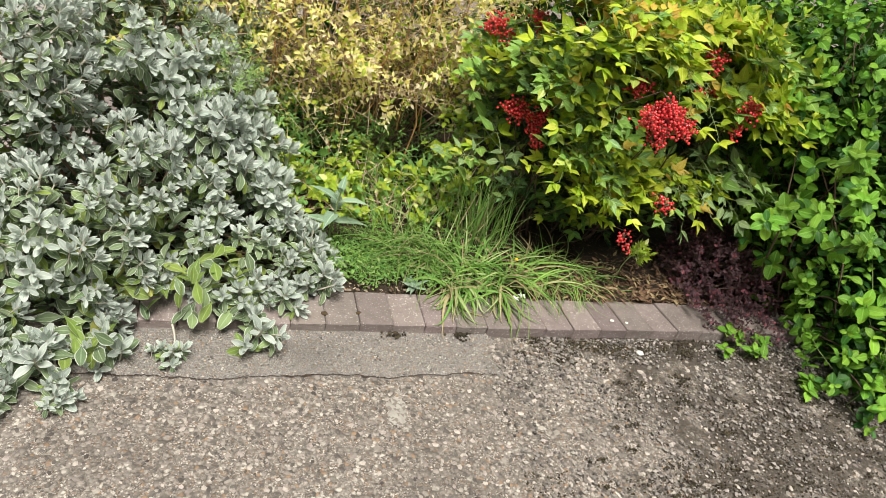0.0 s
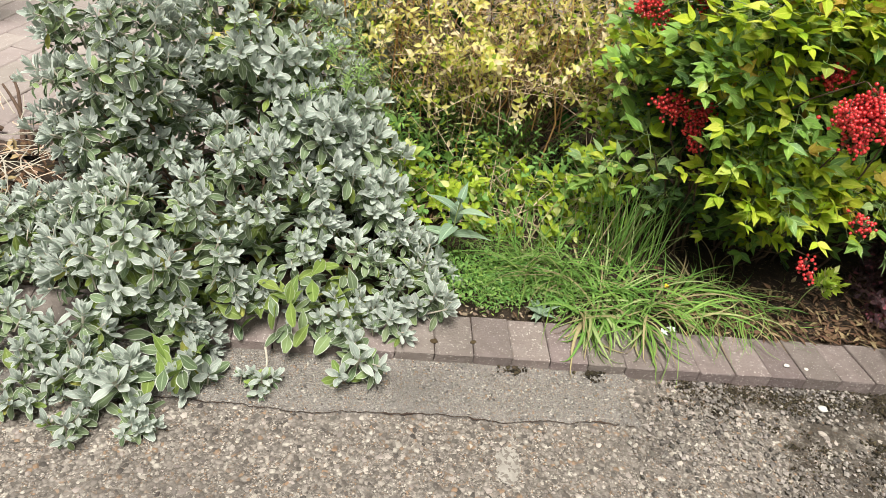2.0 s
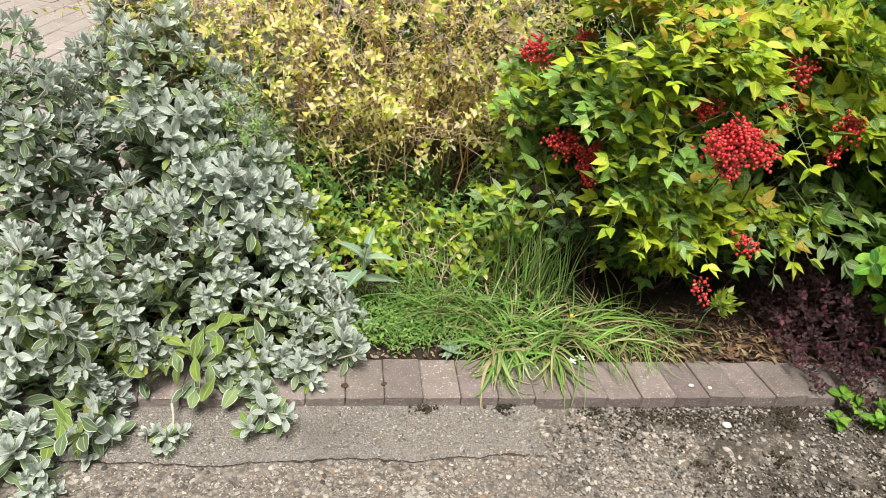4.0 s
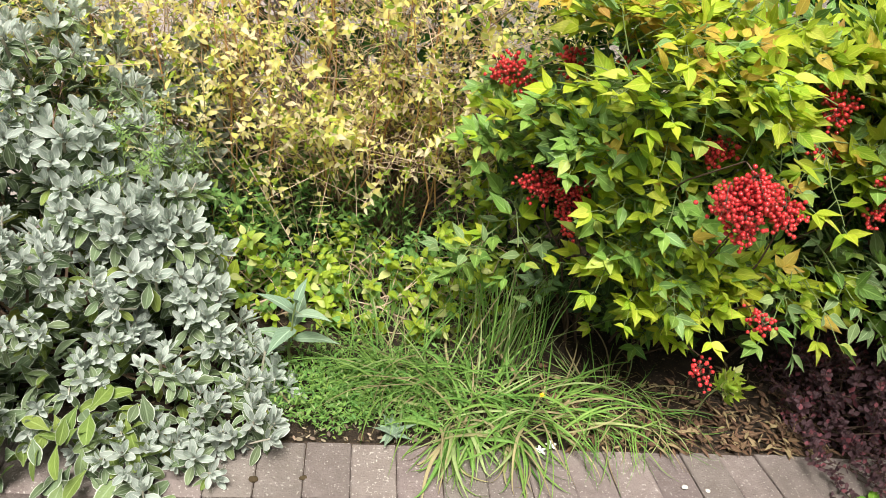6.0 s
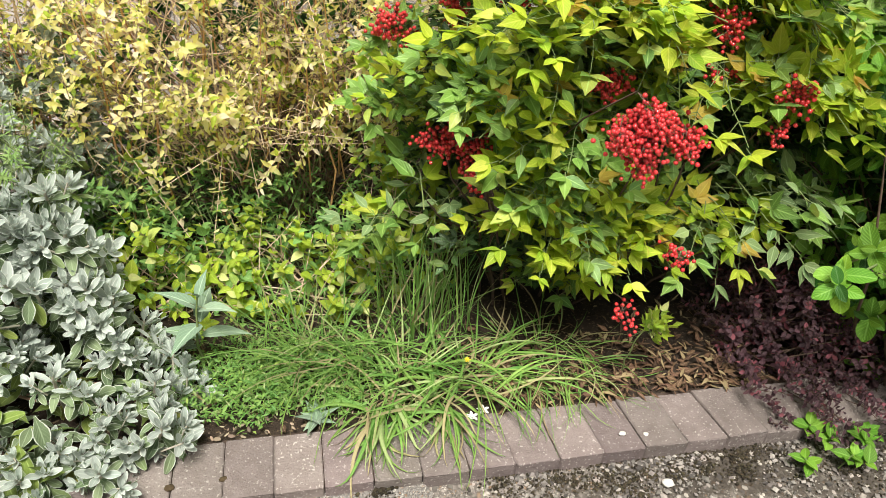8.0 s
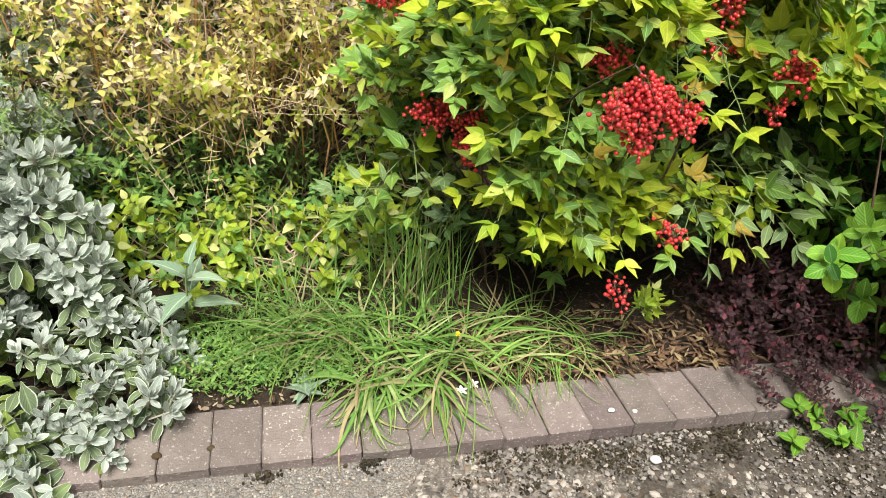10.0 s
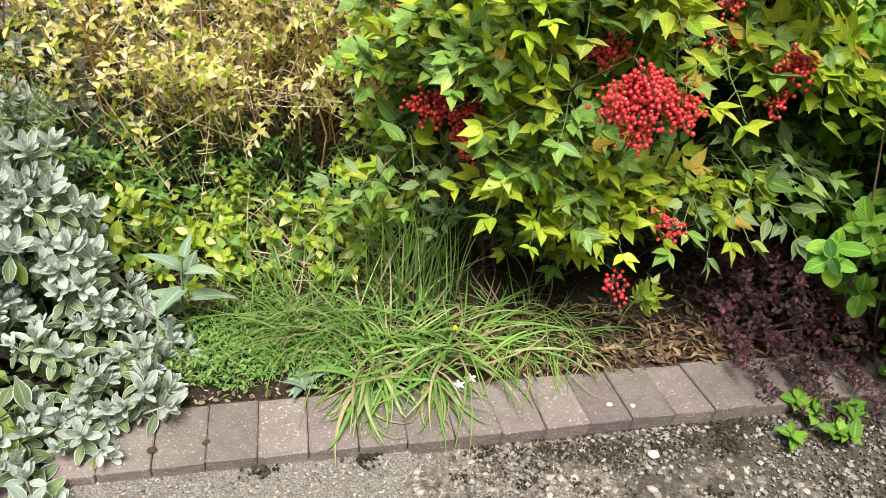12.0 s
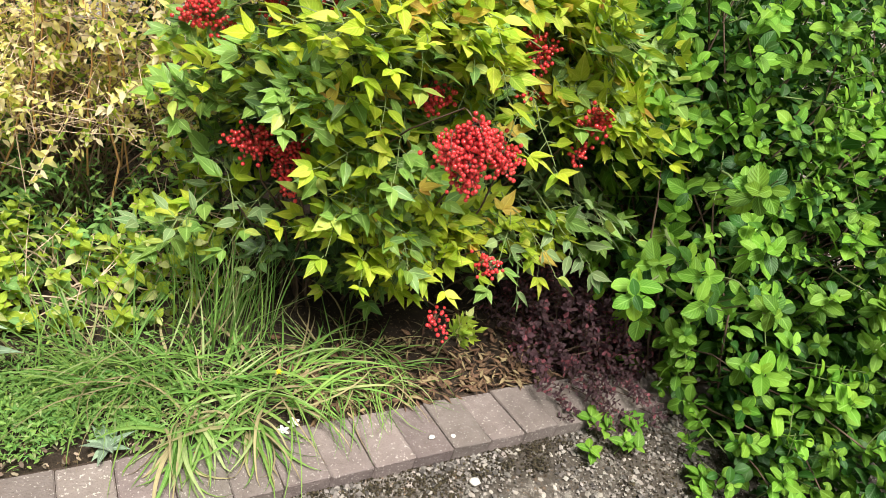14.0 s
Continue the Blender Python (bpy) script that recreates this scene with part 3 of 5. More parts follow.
def inside(X, Y, x0, x1, y0, y1, soft):
    fx = np.clip(np.minimum(X - x0, x1 - X) / soft, 0, 1)
    fy = np.clip(np.minimum(Y - y0, y1 - Y) / soft, 0, 1)
    return fx * fy


ground = sheet("ground", spread(-150, 150, -2.6, 2.6, 0.04), spread(-150, 150, 0.2, 2.76, 0.04),
               lambda X, Y: uneven(X, Y, 6.0, 0.003) * inside(X, Y, -2.6, 2.6, 0.2, 2.76, 0.3) - 0.004, M_GROUND,
               "worn exposed-aggregate concrete drive with dirt and loose grit", category="ground")
soil = sheet("soil_bed", np.arange(-2.3, 2.61, 0.03), np.arange(KERB_Y + DEPTH * 0.75, 5.2, 0.03),
             lambda X, Y: 0.026 + uneven(X, Y, 9.0, 0.012) + uneven(X, Y, 2.0, 0.012, 3.1) - 0.05 * (X < -1.25) * np.clip((Y - 3.35) * 4, 0, 1) - 0.05 * (X >= -1.25) * (X < -0.55) * np.clip((Y - 4.2) * 4, 0, 1), M_SOIL,
             "dark garden soil with crumbs and fine litter", category="soil")


def rough_line(x, seed):
    """An irregular wander of about one unit, at four sizes."""
    return np.array([sum(noise.noise((v * k, seed, 0.5)) * a for k, a in ((3, 1.0), (9, 0.6), (27, 0.3), (80, 0.16))) for v in np.atleast_1d(x)])


def haunch_edge(x):
    return 2.51 + 0.03 * rough_line(x, 2.0)


def haunch():
    """The strip of smoother concrete along the kerb, with a broken front edge."""
    xs = np.arange(-2.3, 0.085, 0.006)
    g = Geo()
    rows = []
    for k, z in ((0.0, -0.006), (0.02, 0.0025), (0.2, 0.004), (0.5, 0.005), (0.8, 0.007), (1.0, 0.009)):
        y0 = haunch_edge(xs)
        rows.append(np.stack([xs, y0 + (KERB_Y + 0.01 - y0) * k, z + 0.0015 * np.sin(xs * 40 + k * 9)], -1))
    v = np.array(rows)
    v[..., 0] += 0.05 * np.clip((v[..., 0] + 0.1) * 5, 0, 1) * rough_line(v[..., 1].ravel() * 6, 4.0).reshape(v.shape[:2])
    g.add((v.reshape(-1, 3), grid_faces(len(rows), len(xs)), np.zeros((v.shape[0] * v.shape[1], 2))))
    ob = new("concrete_haunch", g.mesh("concrete_haunch", [M_HAUNCH]))
    return tagged(ob, "pale worn concrete strip along the kerb with a ragged crack", "concrete", "", "structure")


haunch()


def crack():
    """The dirt-filled crack in front of the strip, now wide, now closed."""
    xs = np.arange(-2.2, 0.09, 0.006)
    wide = np.clip(-0.001 + 0.006 * rough_line(xs * 4.0, 7.0), 0.0002, 0.006)
    y = haunch_edge(xs)
    v = np.stack([np.stack([xs, y - wide, xs * 0 + 0.0015], -1), np.stack([xs, y + 0.0003, xs * 0 + 0.0036], -1)])
    g = Geo()
    g.add((v.reshape(-1, 3), grid_faces(2, len(xs)), np.zeros((2 * len(xs), 2))))
    return tagged(new("crack", g.mesh("crack", [M_JOINT])), "dark dirt-filled crack in the concrete", "crack", "", "structure")


crack()


def block_mesh(name, sx, sy, sz, bevel, mat):
    b = bmesh.new()
    bmesh.ops.create_cube(b, size=1.0, matrix=Matrix.Diagonal((sx, sy, sz, 1)))
    bmesh.ops.bevel(b, geom=b.edges[:], offset=bevel, segments=1, affect="EDGES", profile=0.5)
    me = bpy.data.meshes.new(name)
    b.to_mesh(me)
    b.free()
    me.materials.append(mat)
    return me


def kerb():
    rng = np.random.default_rng(5)
    root = thing("kerb", (0, KERB_Y, 0), "low kerb of brown concrete blocks with pale specks", "kerb", "", "structure")
    g = Geo()
    xs = np.linspace(-2.3, 2.4, 90)
    prof = [(0.012, -0.05), (0.012, KERB_TOP - 0.008), (DEPTH + 0.01, KERB_TOP - 0.008), (DEPTH + 0.01, -0.05)]
    v = np.array([[(x, y, z) for x in xs] for y, z in prof])
    g.add((v.reshape(-1, 3), grid_faces(4, len(xs)), np.zeros((4 * len(xs), 2))))
    child("joint_bed", g.mesh("joint_bed", [M_JOINT], False), root)
    kinds = []
    for i in range(10):
        skew = -0.0032 * i
        me = block_mesh("kerb_block", PITCH - 0.0022, DEPTH, 0.1, 0.003, M_KERB)
        for vert in me.vertices:
            f = vert.co.y / DEPTH + 0.5
            vert.co.x += skew * f
            vert.co += Vector((rng.normal(), rng.normal(), rng.normal() * 0.6)) * 0.0009
        kinds.append(me)
    for k in range(-18, 27):
        x = 0.404 + PITCH * (k - 8) + PITCH / 2
        skew = min(9, max(0, int(round(x * 9))))
        m = Matrix.Translation((x, DEPTH / 2 + rng.normal() * 0.0012, KERB_TOP - 0.05 + rng.normal() * 0.0012)) @ Euler((rng.normal() * 0.006, rng.normal() * 0.008, rng.normal() * 0.006)).to_matrix().to_4x4()
        child("kerb_block", kinds[skew], root, m)


kerb()


# ---- silver-leaved shrub ----
rng = np.random.default_rng(11)
ROSETTES = [silver_rosette(rng, int(rng.integers(12, 16)), "leaf_rosette") for _ in range(10)]
SILVER = [(-0.64, 2.97, 0.01, 0.31, 0.25, 0.20), (-0.95, 2.97, 0.10, 0.28, 0.25, 0.36), (-0.72, 3.18, 0.18, 0.17, 0.18, 0.30), (-1.12, 2.80, 0.12, 0.26, 0.22, 0.30),
          (-0.95, 3.33, 0.36, 0.30, 0.26, 0.42), (-1.28, 2.64, 0.00, 0.24, 0.25, 0.17), (-1.24, 3.10, 0.42, 0.20, 0.20, 0.40), (-1.45, 2.95, 0.0, 0.25, 0.25, 0.22), (-0.98, 3.50, 0.58, 0.22, 0.16, 0.26), (-0.72, 3.56, 0.42, 0.14, 0.10, 0.34)]
base = (-0.95, 3.1, 0.03)
silver, spots = shrub("silver_shrub", base, "silver-grey felted shrub with white-rimmed oval leaves", "shrub", rng, SILVER, ROSETTES, 280, 0.098, "leaf_rosette", 0.5, 0.16, (0.78, 1.1), 0.05, 0.35, 0.12)
limbs(rng, "branch", silver, [np.array(p) - np.array(base) - n * 0.10 for p, n in spots[::5]], 0.005, 0.003, M_BROWNTWIG, 0.04)
for x, y, z, ax, ay, s in ((-0.822, 2.545, 0.045, 0.1, -0.4, 0.78), (-0.985, 2.56, 0.07, 0.0, -0.4, 1.15), (-0.60, 2.60, 0.07, 0.2, -0.5, 1.25), (-1.12, 2.47, 0.08, -0.1, -0.4, 1.4), (-1.2, 2.38, 0.05, 0.2, -0.5, 0.85),
                           (-0.42, 2.79, 0.13, 0.3, -0.4, 1.05), (-0.53, 2.72, 0.10, 0.1, -0.5, 1.05), (-1.07, 2.40, 0.04, 0.3, -0.4, 0.75), (-0.66, 2.70, 0.13, 0.0, -0.5, 1.0), (-1.25, 2.5, 0.07, 0.0, -0.4, 1.0)):
    child("leaf_rosette", ROSETTES[rng.integers(10)], silver, aim(Vector((x, y, z)) - Vector(base), (ax, ay, 1), rng.random() * 6, s))
    limb(rng, "branch", silver, np.array((x * 0.97 - 0.03, max(y + 0.08, 2.64), 0.055)) - np.array(base), np.array((x, y + 0.02, z - 0.03)) - np.array(base), 0.003, 0.002, M_FELTSTEM, 0.05)
for x, y, z in ((-0.72, 3.06, 0.46), (-0.64, 3.10, 0.42), (-0.80, 3.08, 0.45), (-0.70, 3.00, 0.35), (-0.61, 3.05, 0.31), (-0.86, 3.16, 0.58), (-0.60, 3.10, 0.40), (-0.57, 3.04, 0.30), (-0.63, 3.14, 0.48), (-0.55, 3.00, 0.24)):
    child("leaf_rosette", ROSETTES[rng.integers(10)], silver, aim(Vector((x, y, z)) - Vector(base), (0.15, -0.5, 1), rng.random() * 6, rng.uniform(1.05, 1.3)))
inner = scatter_leaves(rng, in_lumps(rng, SILVER, 3000, 0.25, 0.72) - np.array(base), lambda r: leaf(0.055, 0.026, "blunt", 5, 3), [M_SAGE, M_SAGE_OLD, M_SAGE, M_SAGE], "inner_foliage")
tagged(child("inner_foliage", inner, silver), kind="stuff")
low = np.concatenate([np.stack([rng.uniform(-1.2, -0.62, 220), rng.uniform(2.68, 2.82, 220), rng.uniform(0.06, 0.19, 220)], 1), np.stack([rng.uniform(-1.25, -0.98, 70), rng.uniform(2.50, 2.68, 70), rng.uniform(0.04, 0.11, 70)], 1)])
skirt = scatter_leaves(rng, low - np.array(base), lambda r: leaf(0.060, 0.028, "blunt", 6, 5, 0.2, 0.5), [M_SAGE_OLD, M_SAGE, M_SAGE_OLD, M_SAGE], "hanging_foliage", (-0.9, 0.3))
tagged(child("hanging_foliage", skirt, silver), kind="stuff")

# ---- red-berried shrub ----
rng = np.random.default_rng(12)
YOUNG = [nandina_spray(rng, int(rng.integers(2, 4)), 0.88, "leaf_spray") for _ in range(8)]
BRONZED = [nandina_spray(rng, int(rng.integers(3, 5)), 0.9, "leaf_spray", None, (0.036, 0.056), 0.35) for _ in range(5)]
OLD = [nandina_spray(rng, int(rng.integers(2, 4)), 0.14, "leaf_spray") for _ in range(6)]
SAGES = [nandina_spray(rng, 2, 0.8, "leaf_spray", [M_NAND_SAGE, M_NAND_MID, M_NAND_SAGE, M_GSTEM], (0.046, 0.066), 0.3, 0.16) for _ in range(4)]
# darker copies of the sprays, with inner shade put into the leaf colour
SHADED = [nandina_spray(rng, 3, 0.15, "leaf_spray", [M_NAND_MID, M_NAND_SHADE, M_NAND_SHADE, M_GSTEM]) for _ in range(4)]
BUNCHES = ((0.495, 2.84, 0.73, 0.16, 0.12, 400), (0.535, 2.835, 0.675, 0.08, 0.08, 90), (0.61, 2.88, 0.685, 0.09, 0.11, 150), (0.49, 2.84, 0.79, 0.06, 0.03, 16), (0.195, 3.17, 0.56, 0.13, 0.06, 140), (0.275, 3.15, 0.535, 0.10, 0.085, 110), (0.857, 2.92, 0.772, 0.075, 0.08, 90), (0.515, 3.02, 0.75, 0.065, 0.075, 80),
           (0.575, 2.84, 0.285, 0.045, 0.06, 34), (0.757, 3.05, 0.855, 0.095, 0.09, 100), (0.112, 3.30, 0.775, 0.12, 0.09, 130), (0.66, 2.86, 0.43, 0.10, 0.045, 34),
           (0.285, 3.12, 0.475, 0.08, 0.05, 34), (0.858, 2.92, 0.695, 0.06, 0.05, 28), (0.24, 3.30, 0.82, 0.09, 0.08, 60), (0.36, 3.22, 0.85, 0.05, 0.05, 26), (0.76, 3.03, 0.76, 0.09, 0.03, 24))
base = (0.62, 3.25, 0.03)


def clear_of_berries(p):
    """No shoot hangs before a bunch of berries."""
    for x, y, z, w, h, _ in BUNCHES:
        d = Vector(p) - Vector((x, y, z))
        for way in (Vector((-0.32, -0.78, 0.46)).normalized(), Vector((-0.55, -0.72, 0.36)).normalized()):
            along = d.dot(way)
            if -0.03 < along < 0.5 and (d - way * along).length < 0.05 + w * 0.38:
                return False
    return True


def tier(kinds, centre, radii, count, gap, lift=0.3, size=(0.8, 1.1), spread=0.7, note=""):
    """One shelf of flat leaf sprays that reach out from the shrub's middle."""
    heart, made = Vector((0.62, 3.32, 0.45)), []
    for _ in range(count * 30):
        if len(made) >= count:
            break
        q = rng.normal(size=3)
        q *= rng.random() ** 0.4 / np.linalg.norm(q)
        p = Vector(np.array(centre) + q * np.array(radii))
        out = p - heart
        out.z = 0
        up = Vector((0, -0.15, 1.0)) + out.normalized() * 0.3 + Vector(rng.normal(size=3)) * 0.3
        axis = Vector(rng.normal(size=3)) + out.normalized() * (spread - 0.25) + Vector((0, 0, lift - 0.3))
        side = axis.cross(up).normalized()
        axis = up.cross(side).normalized()
        turn = Matrix((-side, up.normalized(), axis)).transposed().to_4x4()
        middle = p + axis * 0.07
        if any((p - o).length < gap for o in made) or not clear_of_berries(middle):
            continue
        made.append(p)
        child("leaf_spray", kinds[rng.integers(len(kinds))], nandina, Matrix.Translation(p - Vector(base)) @ turn @ Matrix.Scale(rng.uniform(*size), 4), note)


nandina = thing("berry_shrub", base, "lime and dark green shrub with clusters of red berries", "shrub")
DEEP = "dark green older leaves, colour deepened for inner shade"
tier(YOUNG + BRONZED[:3] + OLD[:3], (0.42, 3.16, 0.90), (0.30, 0.18, 0.09), 84, 0.042, 0.4)
tier(BRONZED, (0.42, 3.20, 0.98), (0.28, 0.18, 0.06), 48, 0.045, 0.5, note="yellow and bronze young leaves")
tier(YOUNG + BRONZED[:2] + OLD[:4], (0.84, 3.12, 0.91), (0.26, 0.20, 0.07), 90, 0.038, 0.4)
tier(YOUNG + BRONZED[:1], (0.92, 3.02, 0.76), (0.18, 0.10, 0.045), 64, 0.034, 0.25)
tier(BRONZED + YOUNG, (1.08, 3.04, 0.76), (0.10, 0.06, 0.03), 20, 0.04, 0.1, (0.8, 1.0), 1.2)
tier(YOUNG[:4] + OLD, (0.40, 3.08, 0.68), (0.20, 0.08, 0.12), 50, 0.045, 0.25)
tier(YOUNG[:5] + OLD, (0.70, 3.04, 0.78), (0.18, 0.08, 0.08), 40, 0.045, 0.3)
tier(YOUNG[:3] + OLD, (0.22, 3.28, 0.68), (0.14, 0.10, 0.14), 44, 0.045, 0.3, (0.7, 1.0))
tier(YOUNG + OLD[:3], (0.42, 3.04, 0.54), (0.14, 0.07, 0.05), 28, 0.04, 0.2)
tier(YOUNG + OLD[:2], (0.55, 3.01, 0.43), (0.20, 0.08, 0.035), 50, 0.038, 0.3)
tier(YOUNG[:4] + SAGES, (0.78, 2.99, 0.47), (0.11, 0.07, 0.03), 22, 0.045, 0.2)
tier(SAGES, (0.96, 2.97, 0.52), (0.13, 0.07, 0.03), 20, 0.045, 0.1, note="dull sage-green leaves")
tier(SAGES + OLD[:2], (0.17, 3.18, 0.40), (0.09, 0.07, 0.07), 6, 0.05, 0.0, (0.9, 1.2), note="dull sage-green leaves")
# inner sprays lean on the shade-darkened leaf so the gaps go dark
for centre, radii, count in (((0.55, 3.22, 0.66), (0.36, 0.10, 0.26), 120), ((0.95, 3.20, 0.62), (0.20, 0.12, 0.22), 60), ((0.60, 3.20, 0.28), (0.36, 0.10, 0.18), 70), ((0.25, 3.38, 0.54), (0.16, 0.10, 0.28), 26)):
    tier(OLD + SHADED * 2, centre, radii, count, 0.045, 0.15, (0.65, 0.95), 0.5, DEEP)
NANDINA = [(0.55, 3.28, 0.62, 0.34, 0.14, 0.30), (0.88, 3.26, 0.62, 0.24, 0.14, 0.30), (0.64, 3.28, 0.22, 0.34, 0.12, 0.22), (0.28, 3.40, 0.45, 0.16, 0.10, 0.34)]
for i in range(22):
    a = np.array((rng.normal() * 0.16, rng.normal() * 0.05, 0.0))
    limb(rng, "stem", nandina, a, a * 1.6 + np.array((rng.normal() * 0.08, -0.08 + rng.normal() * 0.08, rng.uniform(0.35, 0.65))), 0.0045, 0.002, M_STEM, 0.04)
# all inner leaves take the shade-darkened green
inner = scatter_leaves(rng, in_lumps(rng, NANDINA, 4200, 0.3, 0.95, 0.05) - np.array(base), lambda r: leaf(0.042, 0.016, "lance", 4, 3), [M_NAND_SHADE], "inner_foliage")
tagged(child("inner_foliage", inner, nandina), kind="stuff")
for x, y, z, w, h, c in BUNCHES:
    berry_bunch(rng, Vector((x, y, z)) - Vector(base), w, max(0.05, w * 0.55), h, c, nandina)
    limb(rng, "stem", nandina, np.array((x * 0.5 - 0.31, 0.02, 0.0)), np.array((x, y + 0.035, z + h * 0.3)) - np.array(base), 0.004, 0.0016, M_STEM, 0.05)

# ---- broad green shrub ----
rng = np.random.default_rng(13)
SHOOTS = [leafy_shoot(rng, "leafy_shoot", [M_GREEN, M_GREEN_DEEP_SHADE, M_GSTEM], int(rng.integers(4, 6)), rng.uniform(0.06, 0.11), 0.044, 0.62, "oval", 0.5, 0.6, 0.002, 0.1, 7, 5, 0.8, 0.04) for _ in range(10)]
GREEN = [(1.42, 2.92, 0.42, 0.26, 0.30, 0.42), (1.35, 3.05, 0.78, 0.34, 0.32, 0.32), (1.52, 2.62, 0.18, 0.24, 0.24, 0.24), (1.75, 2.75, 0.40, 0.35, 0.42, 0.45), (1.15, 3.25, 0.78, 0.24, 0.20, 0.26), (1.58, 2.46, 0.08, 0.28, 0.26, 0.20), (1.75, 3.15, 0.85, 0.35, 0.3, 0.3), (2.05, 2.85, 0.5, 0.3, 0.35, 0.5), (1.42, 2.44, 0.05, 0.20, 0.20, 0.17), (1.66, 2.32, 0.08, 0.25, 0.20, 0.20), (2.0, 2.5, 0.2, 0.35, 0.3, 0.35), (1.06, 3.20, 0.96, 0.17, 0.13, 0.13)]
base = (1.5, 2.95, 0.03)
green, spots = shrub("green_shrub", base, "fresh green shrub with broad veined oval leaves", "shrub", rng, GREEN, SHOOTS, 560, 0.064, "leafy_shoot", 0.4, 0.35, (0.75, 1.25), 0.02)
limbs(rng, "stem", green, [np.array(p) - np.array(base) for p, n in spots[::4]], 0.004, 0.002, M_STEM, 0.08, 0.12)
for a, b in (((1.15, 2.85, 0.49), (0.81, 2.58, 0.54)), ((1.15, 2.85, 0.53), (0.89, 2.52, 0.59)), ((1.2, 2.8, 0.7), (0.95, 2.55, 0.80)), ((1.25, 2.7, 0.45), (1.08, 2.48, 0.56)), ((1.25, 2.75, 0.6), (1.05, 2.55, 0.66))):
    a, b = np.array(a) - np.array(base), np.array(b) - np.array(base)
    limb(rng, "stem", green, a, b, 0.004, 0.002, M_GSTEM, 0.06)
    for k in (0.55, 0.8, 1.0):
        child("leafy_shoot", SHOOTS[rng.integers(10)], green, aim(a + (b - a) * k, Vector(b - a) + Vector((0, -0.1, 0.25)) + Vector(rng.normal(size=3)) * 0.1, rng.random() * 6, rng.uniform(0.9, 1.2)))
# inner leaves mostly in the darkened green, shade put into their colour
inner = scatter_leaves(rng, in_lumps(rng, GREEN, 11000, 0.5, 0.98, 0.03) - np.array(base), lambda r: leaf(0.046, 0.029, "oval", 4, 3), [M_GREEN_DEEP_SHADE, M_GREEN_DEEP_SHADE, M_GREEN], "inner_foliage")
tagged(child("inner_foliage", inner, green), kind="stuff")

# ---- golden shrub ----
def front_half(p):
    return p[p[:, 1] < 3.76]


rng = np.random.default_rng(14)
GOLDS = [leafy_shoot(rng, "leafy_twig", [M_GOLD, M_LIME, M_TWIG], int(rng.integers(8, 13)), rng.uniform(0.17, 0.27), 0.026, 0.44, "ovate", 0.5, 0.5, 0.0014, 0.14, 4, 3, 0.76) for _ in range(10)]
GOLD = [(-0.42, 3.72, 0.68, 0.34, 0.22, 0.36), (-0.05, 3.72, 0.68, 0.30, 0.22, 0.36), (-0.78, 3.72, 0.72, 0.26, 0.22, 0.36), (-0.35, 3.85, 0.95, 0.55, 0.25, 0.25), (-1.0, 3.80, 0.80, 0.2, 0.2, 0.34), (-0.80, 3.58, 0.50, 0.20, 0.14, 0.26), (0.12, 3.60, 0.68, 0.18, 0.15, 0.34), (-0.66, 3.55, 0.52, 0.20, 0.12, 0.22), (-0.40, 3.57, 0.62, 0.16, 0.11, 0.18), (-0.05, 3.56, 0.72, 0.15, 0.10, 0.14), (-0.90, 3.50, 0.60, 0.15, 0.12, 0.22), (-0.55, 3.50, 0.44, 0.25, 0.09, 0.10), (-0.18, 3.50, 0.46, 0.20, 0.09, 0.09)]
base = (-0.12, 3.75, 0.03)
gold, spots = shrub("golden_shrub", base, "golden and cream small-leaved shrub with bare pinkish twigs", "shrub", rng, GOLD, GOLDS, 700, 0.035, "leafy_twig", 0.45, 0.5, (0.7, 1.15), 0.38, 0.1, 0.3)
limbs(rng, "branch", gold, [np.array(p) - np.array(base) for p, n in spots[::9]], 0.0032, 0.0012, M_BROWNTWIG, 0.07)
for i in range(110):
    a = np.array((rng.normal() * 0.10 + 0.04, rng.normal() * 0.05 - 0.05, rng.uniform(0.05, 0.35)))
    limb(rng, "twig", gold, a, a + np.array((rng.normal() * 0.2 + 0.0, rng.uniform(-0.2, 0.0), rng.uniform(0.15, 0.45))), 0.0022, 0.0009, M_BROWNTWIG, 0.12, 4)
g = Geo()
for p in in_lumps(rng, GOLD + GOLD[2:3] + GOLD[4:6], 1500, 0.6, 1.10, 0.28) - np.array(base):
    w, ln = rng.random() * 6.28, rng.uniform(0.06, 0.17)
    g.add(tube(bent(p, p + np.array((math.cos(w), math.sin(w) * 0.6, rng.normal() * 0.6)) * ln, rng, 0.12, 4), 0.0013, 0.0006, 3))
tagged(child("twiggery", g.mesh("twiggery", [M_TWIG]), gold), kind="stuff")
for x, y, h in ((-0.46, 3.52, 0.95), (-0.62, 3.56, 1.0), (-0.75, 3.52, 0.95), (-0.02, 3.50, 0.8), (-0.70, 3.46, 0.7), (-0.86, 3.5, 0.95), (-0.3, 3.5, 0.9), (-0.55, 3.5, 0.85)):
    limb(rng, "upright_stem", gold, np.array((x, y + 0.03, 0.03)) - np.array(base), np.array((x - 0.03, y, h)) - np.array(base), 0.0036, 0.0022, M_ORANGE, 0.006)
    for k in (0.5, 0.62, 0.74, 0.86):
        p = Vector((x - 0.03 * k, y + 0.01, 0.03 + (h - 0.03) * k)) - Vector(base)
        child("leafy_twig", GOLDS[rng.integers(10)], gold, aim(p, (rng.normal(), rng.normal() * 0.5 - 0.6, 0.6), rng.random() * 6, rng.uniform(0.45, 0.7)))
